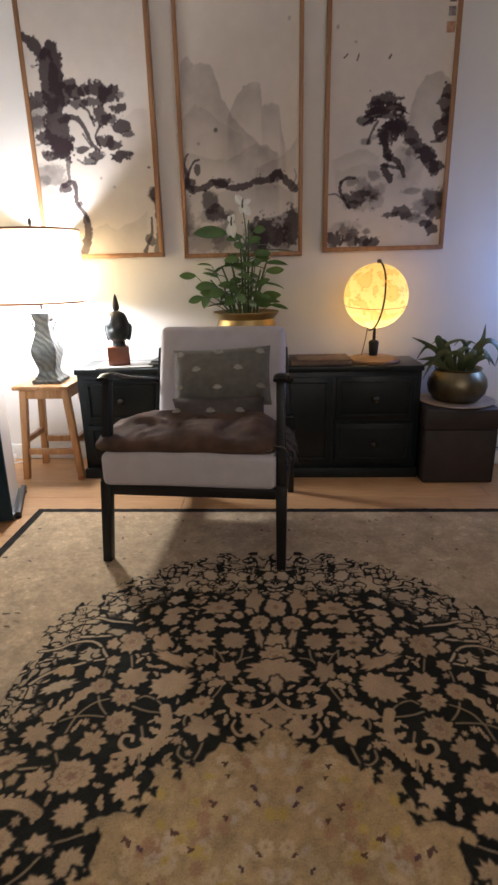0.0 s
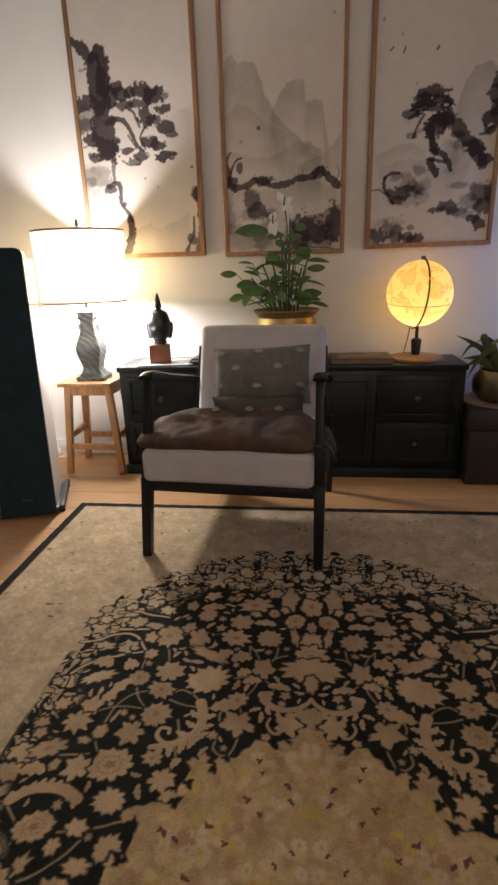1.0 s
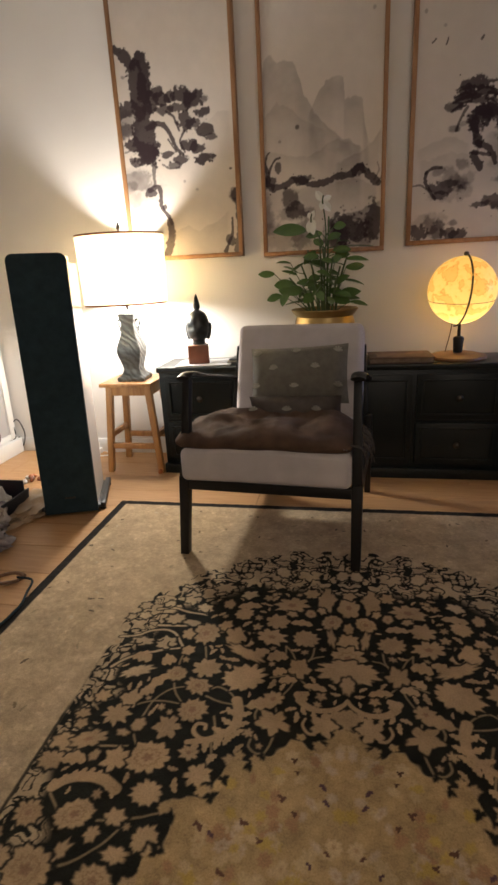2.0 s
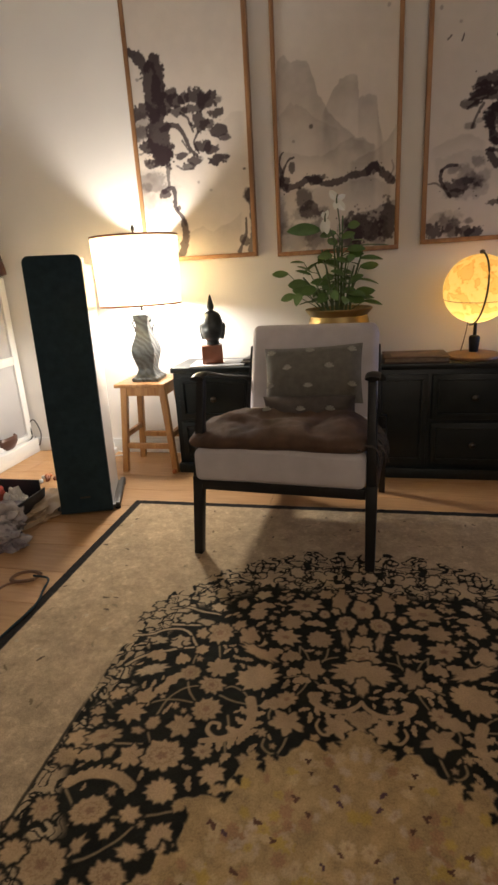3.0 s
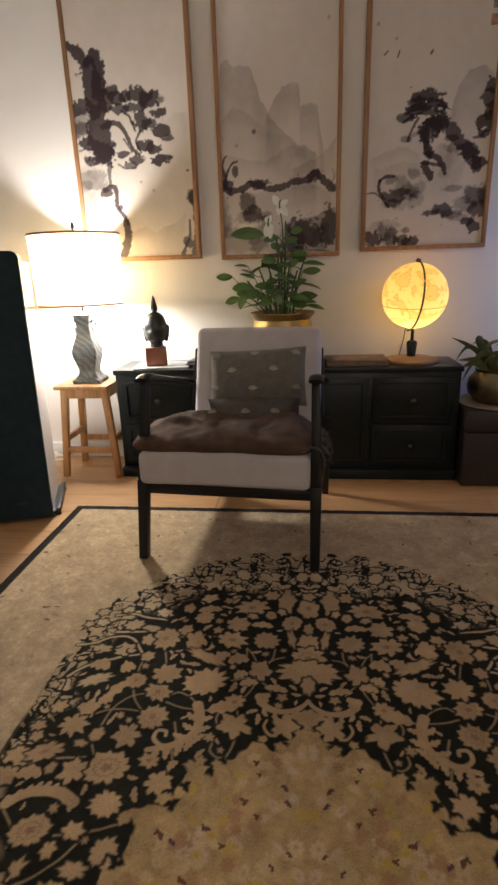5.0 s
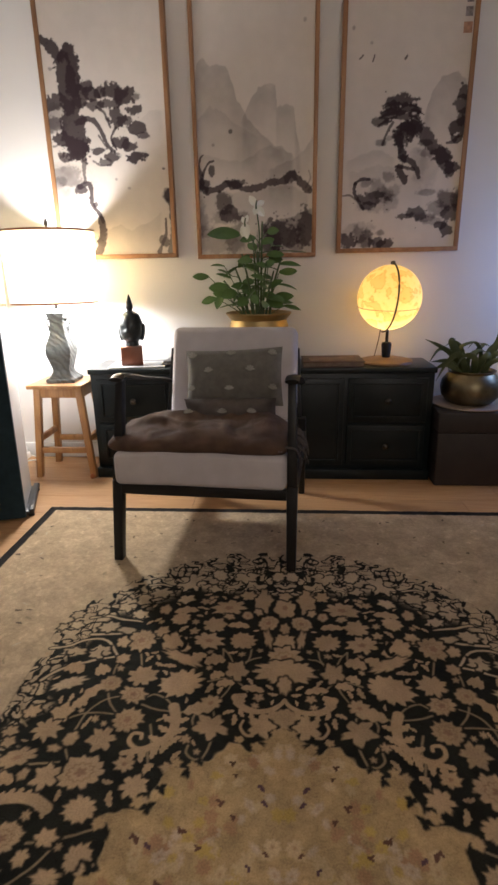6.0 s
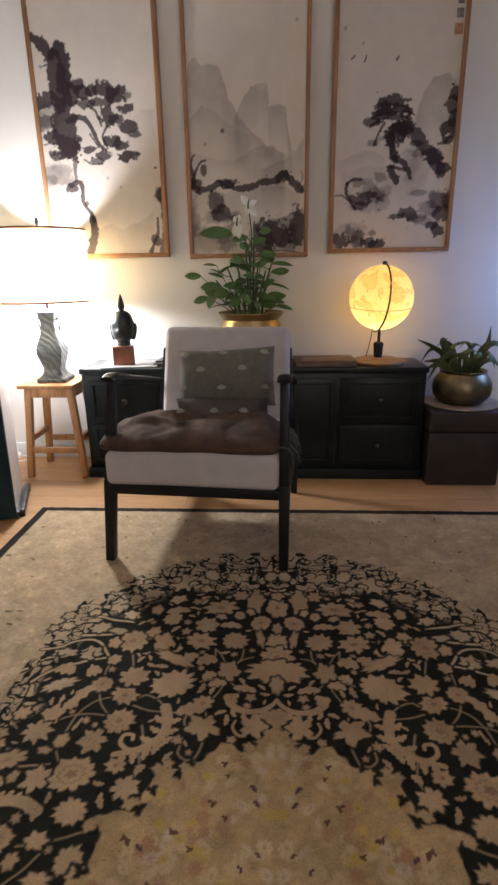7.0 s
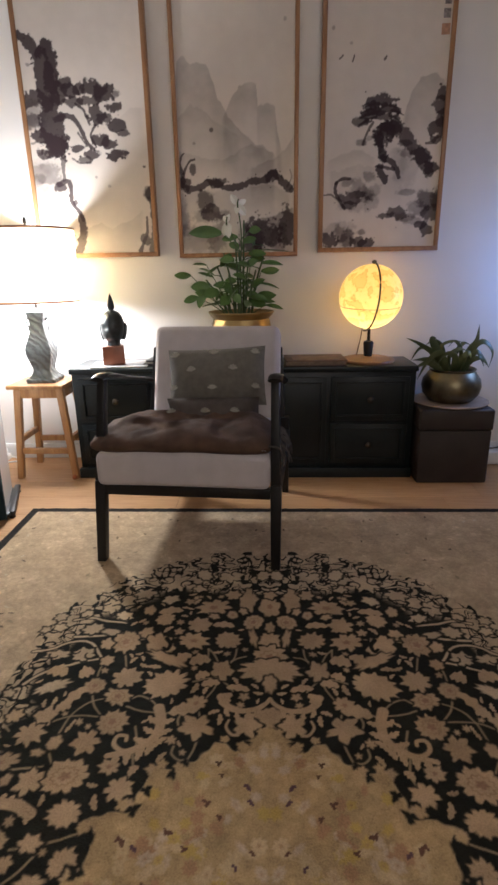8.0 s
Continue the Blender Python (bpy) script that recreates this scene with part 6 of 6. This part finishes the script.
def throw_blanket():
    W0, W1, D, n, m = -0.342, 0.302, 0.37, 80, 48
    bm = bmesh.new()

    def sheet(side):
        grid = []
        for i in range(n + 1):
            row = []
            for j in range(m + 1):
                u, v = math.sin((i / n - 0.5) * math.pi) * 0.5 + 0.5, 0.5 - 0.5 * math.cos(math.pi * j / m)
                x, y = W0 + (W1 - W0) * u, -0.014 + D * v
                x, y = x + 0.02 * (1 - 2 * u) * abs(2 * v - 1) ** 4, y + 0.035 * (1 - 2 * v) * abs(2 * u - 1) ** 5
                e = (1 - abs(2 * u - 1) ** 9) ** 0.5 * (1 - abs(2 * v - 1) ** 6) ** 0.5
                warp = noise.noise((x * 6, y * 5, 1.7))
                fold = (0.003 + 0.010 * v) * math.sin(11 * x + 24 * y + 4 * warp) + 0.016 * noise.noise((x * 7, y * 8, 3)) + 0.012 * abs(noise.noise((x * 18, y * 13, 7))) + 0.006 * noise.noise((x * 34, y * 20, 5))
                fold += 0.024 * math.exp(-((x - 0.21) / 0.04) ** 2 - ((y - 0.24) / 0.10) ** 2) + 0.018 * math.exp(-((x + 0.20) / 0.06) ** 2 - ((y - 0.20) / 0.08) ** 2)
                sag = 0.016 * abs(2 * u - 1) ** 3
                z = 0.436 - sag + (e * (0.032 + 0.9 * fold) if side > 0 else -e * 0.036 - 0.001)
                wav = 0.012 * noise.noise((x * 7, 0, 1)) * (1 - v)
                row.append(bm.verts.new((x, y - wav, z)))
            grid.append(row)
        for i in range(n):
            for j in range(m):
                q = (grid[i][j], grid[i + 1][j], grid[i + 1][j + 1], grid[i][j + 1])
                bm.faces.new(q if side > 0 else q[::-1])

    sheet(1)
    sheet(-1)
    bmesh.ops.remove_doubles(bm, verts=bm.verts[:], dist=0.0025)
    ob = part("throw_blanket", bm, THROW)
    ob.matrix_basis = pose(-0.124, 1.735, 0.012, 0, 0, -4.8)
    frg = random.Random(3)
    for k in range(16):
        y = 0.03 + 0.016 * k
        r = frg.uniform(0.012, 0.034)
        part("fringe", tube(spline([(0.285, y, 0.432), (0.312 + r * 0.4, y + frg.uniform(-0.01, 0.01), 0.425), (0.318 + r, y - 0.01, 0.40), (0.322 + r * frg.uniform(0.6, 1.3), y - frg.uniform(0.0, 0.03), frg.uniform(0.35, 0.385))], 8), 0.004, 6, taper=0.5), DARKENEDWOOL, ob)
    return tagged(ob, "crumpled brown fleece throw on the seat cushion", "blanket")


throw_blanket()


# ---- clutter on the floor ----
def crumpled(name, m, sx, sy, sz, seed, mat, label, category, sharp=0.5, n=26):
    bm = bmesh.new()
    bmesh.ops.create_icosphere(bm, subdivisions=4, radius=1)
    for v in bm.verts:
        d = v.co.normalized()
        r = 1 + sharp * (abs(noise.noise(d * 1.7 + Vector((seed, 0, 0)))) - 0.2) + 0.5 * sharp * (abs(noise.noise(d * 4.1 + Vector((0, seed, 0)))) - 0.2)
        v.co = Vector((d.x * sx * r, d.y * sy * r, max(0.0, d.z * r * sz + sz * 0.55)))
    ob = part(name, bm, mat)
    ob.matrix_basis = m
    return tagged(ob, label, category)


def crate():
    c = thing("open_box", pose(-1.52, 1.93, 0.0), "open dark box filled with crumpled bags", "box")
    NAVY = material("dark_navy_card", (0.012, 0.014, 0.022), 0.5, vary=0.3)
    for nm, a in (("bottom", (-0.22, 0.22, -0.16, 0.16, 0, 0.006)), ("side_panel", (-0.226, -0.22, -0.166, 0.166, 0, 0.135)), ("front_panel", (-0.22, 0.22, -0.166, -0.16, 0, 0.05)), ("back_panel", (-0.22, 0.22, 0.16, 0.166, 0, 0.14))):
        part(nm, box(*a, 0.001), NAVY, c)
    part("side_panel", box(-0.003, 0.003, -0.10, 0.166, 0, 0.105, 0.001), NAVY, c, loc=pose(0.222, 0, 0, 0, 10, 0))


crate()
PLASTIC = material("grey_plastic_film", (0.55, 0.5, 0.48), 0.25, scale=12, second=(0.12, 0.10, 0.13))
REDCLOTH = material("red_cloth", (0.32, 0.05, 0.03), 0.8, vary=0.3, scale=12, bump=0.4, bump_scale=90)
LINEN = material("white_tissue", (0.62, 0.6, 0.57), 0.85, vary=0.12, scale=14)
BEIGE = material("beige_film", (0.43, 0.31, 0.195), 0.35, vary=0.25, scale=7)
ORANGE = material("orange_plastic", (0.45, 0.15, 0.05), 0.4, vary=0.3)
crumpled("plastic_bag", pose(-1.36, 1.84, 0.0), 0.12, 0.09, 0.085, 1.3, PLASTIC, "crumpled grey plastic bag in open box", "bag", 0.9)
crumpled("plastic_bag", pose(-1.245, 1.73, 0.0), 0.085, 0.055, 0.05, 4.3, PLASTIC, "crumpled grey plastic bag on the floor", "bag", 0.9)
crumpled("red_rag", pose(-1.455, 1.98, 0.008), 0.07, 0.06, 0.085, 2.1, REDCLOTH, "crumpled red cloth in open box", "cloth", 0.7)
crumpled("white_tissue", pose(-1.36, 1.985, 0.008), 0.05, 0.045, 0.085, 6.1, LINEN, "crumpled white tissue in open box", "tissue", 0.7)
crumpled("white_tissue", pose(-1.46, 1.83, 0.008), 0.08, 0.06, 0.075, 9.1, LINEN, "crumpled white tissue in open box", "tissue", 0.7)
crumpled("dark_rag", pose(-1.32, 1.78, 0.0), 0.10, 0.05, 0.045, 7.7, PLINTHMAT, "crumpled black cloth beside open box", "cloth", 0.8)
crumpled("beige_wrapper", pose(-1.27, 2.10, 0.0), 0.11, 0.17, 0.035, 5.2, BEIGE, "flat beige plastic wrapper lying on the floor", "wrapper", 0.8)
toy = thing("toy_pile", pose(-1.485, 2.42, 0.0), "small pile of orange and white toys", "toys")
for k in range(9):
    bm = lathe([(0.004, 0), (0.013, 0.004), (0.014, 0.012), (0.006, 0.02)], 12)
    part("toy_piece", bm, (ORANGE, LINEN, REDWOOD)[k % 3], toy, loc=pose(0.024 * math.cos(k * 2.4) * (k / 5), 0.03 * math.sin(k * 2.4) * (k / 5), 0.016 * (1 - k / 9), 30 * (k % 3), 20 * (k % 2), 50 * k))
bead = tagged(part("orange_bead", lathe([(0.002, 0.0), (0.010, 0.003), (0.013, 0.012), (0.009, 0.022), (0.002, 0.025)], 16), ORANGE), "small orange bead on the floor by the stool", "bead")
bead.matrix_basis = pose(-0.822, 2.562, 0.0)
STRAP = material("brown_leather_strap", (0.17, 0.08, 0.035), 0.55, vary=0.3, scale=20)
pts = [(-0.06 + 0.0, -0.15, 0.004), (-0.055, -0.06, 0.004), (0.0, -0.02, 0.006), (0.075, 0.0, 0.006), (0.09, 0.04, 0.008), (0.02, 0.055, 0.008), (-0.045, 0.03, 0.008), (-0.04, -0.015, 0.01), (0.03, -0.03, 0.014), (0.10, -0.005, 0.014)]
st = tagged(part("leather_strap", tube(spline([(x * 0.62, y * 0.9, z) for x, y, z in pts], 60), 0.009, 8, flat=0.5), STRAP), "coiled brown leather strap lying on the floor", "strap")
st.matrix_basis = pose(-1.03, 1.52, -0.006)
cord = tube(spline([(-0.985, 1.535, 0.008), (-0.91, 1.51, 0.018), (-0.885, 1.44, 0.018), (-0.862, 1.36, 0.018), (-0.868, 1.25, 0.018), (-0.9, 1.12, 0.0), (-0.95, 0.9, -0.006)], 40), 0.004, 8)
tagged(part("black_cable", cord, GRILLE), "thin black cable lying along the rug edge", "cable")
loop = tube(spline([(-1.86, 2.60, 0.082), (-1.86, 2.72, 0.084), (-1.86, 2.80, 0.084), (-1.85, 2.86, 0.10), (-1.865, 2.878, 0.18), (-1.83, 2.880, 0.20), (-1.80, 2.880, 0.12), (-1.82, 2.880, 0.045), (-1.838, 2.882, 0.05), (-1.842, 2.878, 0.095)], 50), 0.0035, 8)
tagged(part("loop_cable", loop, PLINTHMAT), "thin dark cable looping off the white plinth", "cable")
# plugs and cables by the wall
sk = thing("power_strip", pose(-1.33, 2.865, 0.0), "white power strip with tangled white cables", "power strip")
part("body", box(-0.09, 0.03, -0.02, 0.02, 0, 0.035, 0.005), WHITE, sk)
for k in range(3):
    part("plug", box(-0.07 + k * 0.035, -0.05 + k * 0.035, -0.012, 0.012, 0.036, 0.065, 0.004), WHITE, sk)
part("flex", tube(spline([(-0.06, -0.02, 0.05), (-0.1, -0.05, 0.03), (-0.02, -0.07, 0.008), (0.08, -0.05, 0.006), (0.12, -0.02, 0.006), (0.05, -0.03, 0.03)], 30), 0.004, 8), WHITE, sk)
ps = thing("adapter_box", pose(1.36, 2.80, 0.0), "white adapter box with dark cables by the wall", "adapter")
part("body", box(-0.07, 0.09, -0.045, 0.045, 0, 0.075, 0.012, 3), WHITE, ps)
part("flex", tube(spline([(-0.08, -0.02, 0.085), (0.0, 0.0, 0.082), (0.06, 0.02, 0.10), (0.1, 0.05, 0.13)], 20), 0.004, 8), PLINTHMAT, ps)

# ---- floor boards ----
board_meshes = {}
fl = bpy.data.objects["floor"]
for r in range(29):
    y0 = Y0 + 0.002 + r * 0.19
    y1 = min(y0 + 0.1885, Y1 - 0.002)
    x = X0 - 0.6 * ((r * 37) % 10) / 10
    while x < X1 and y1 - y0 > 0.02:
        a, b = max(x, X0), min(x + 1.1985, X1)
        if b - a > 0.05:
            key = (round(b - a, 3), round(y1 - y0, 3))
            if key not in board_meshes:
                bm = box(-key[0] / 2, key[0] / 2, -key[1] / 2, key[1] / 2, -0.0055, 0.0, 0.0006, 1)
                me = bpy.data.meshes.new("floor_board")
                bm.to_mesh(me)
                bm.free()
                me.materials.append(OAKBOARD)
                board_meshes[key] = me
            ob = new("floor_board", board_meshes[key])
            ob.parent = fl
            ob.matrix_basis = pose((a + b) / 2, (y0 + y1) / 2, 0)
        x += 1.2
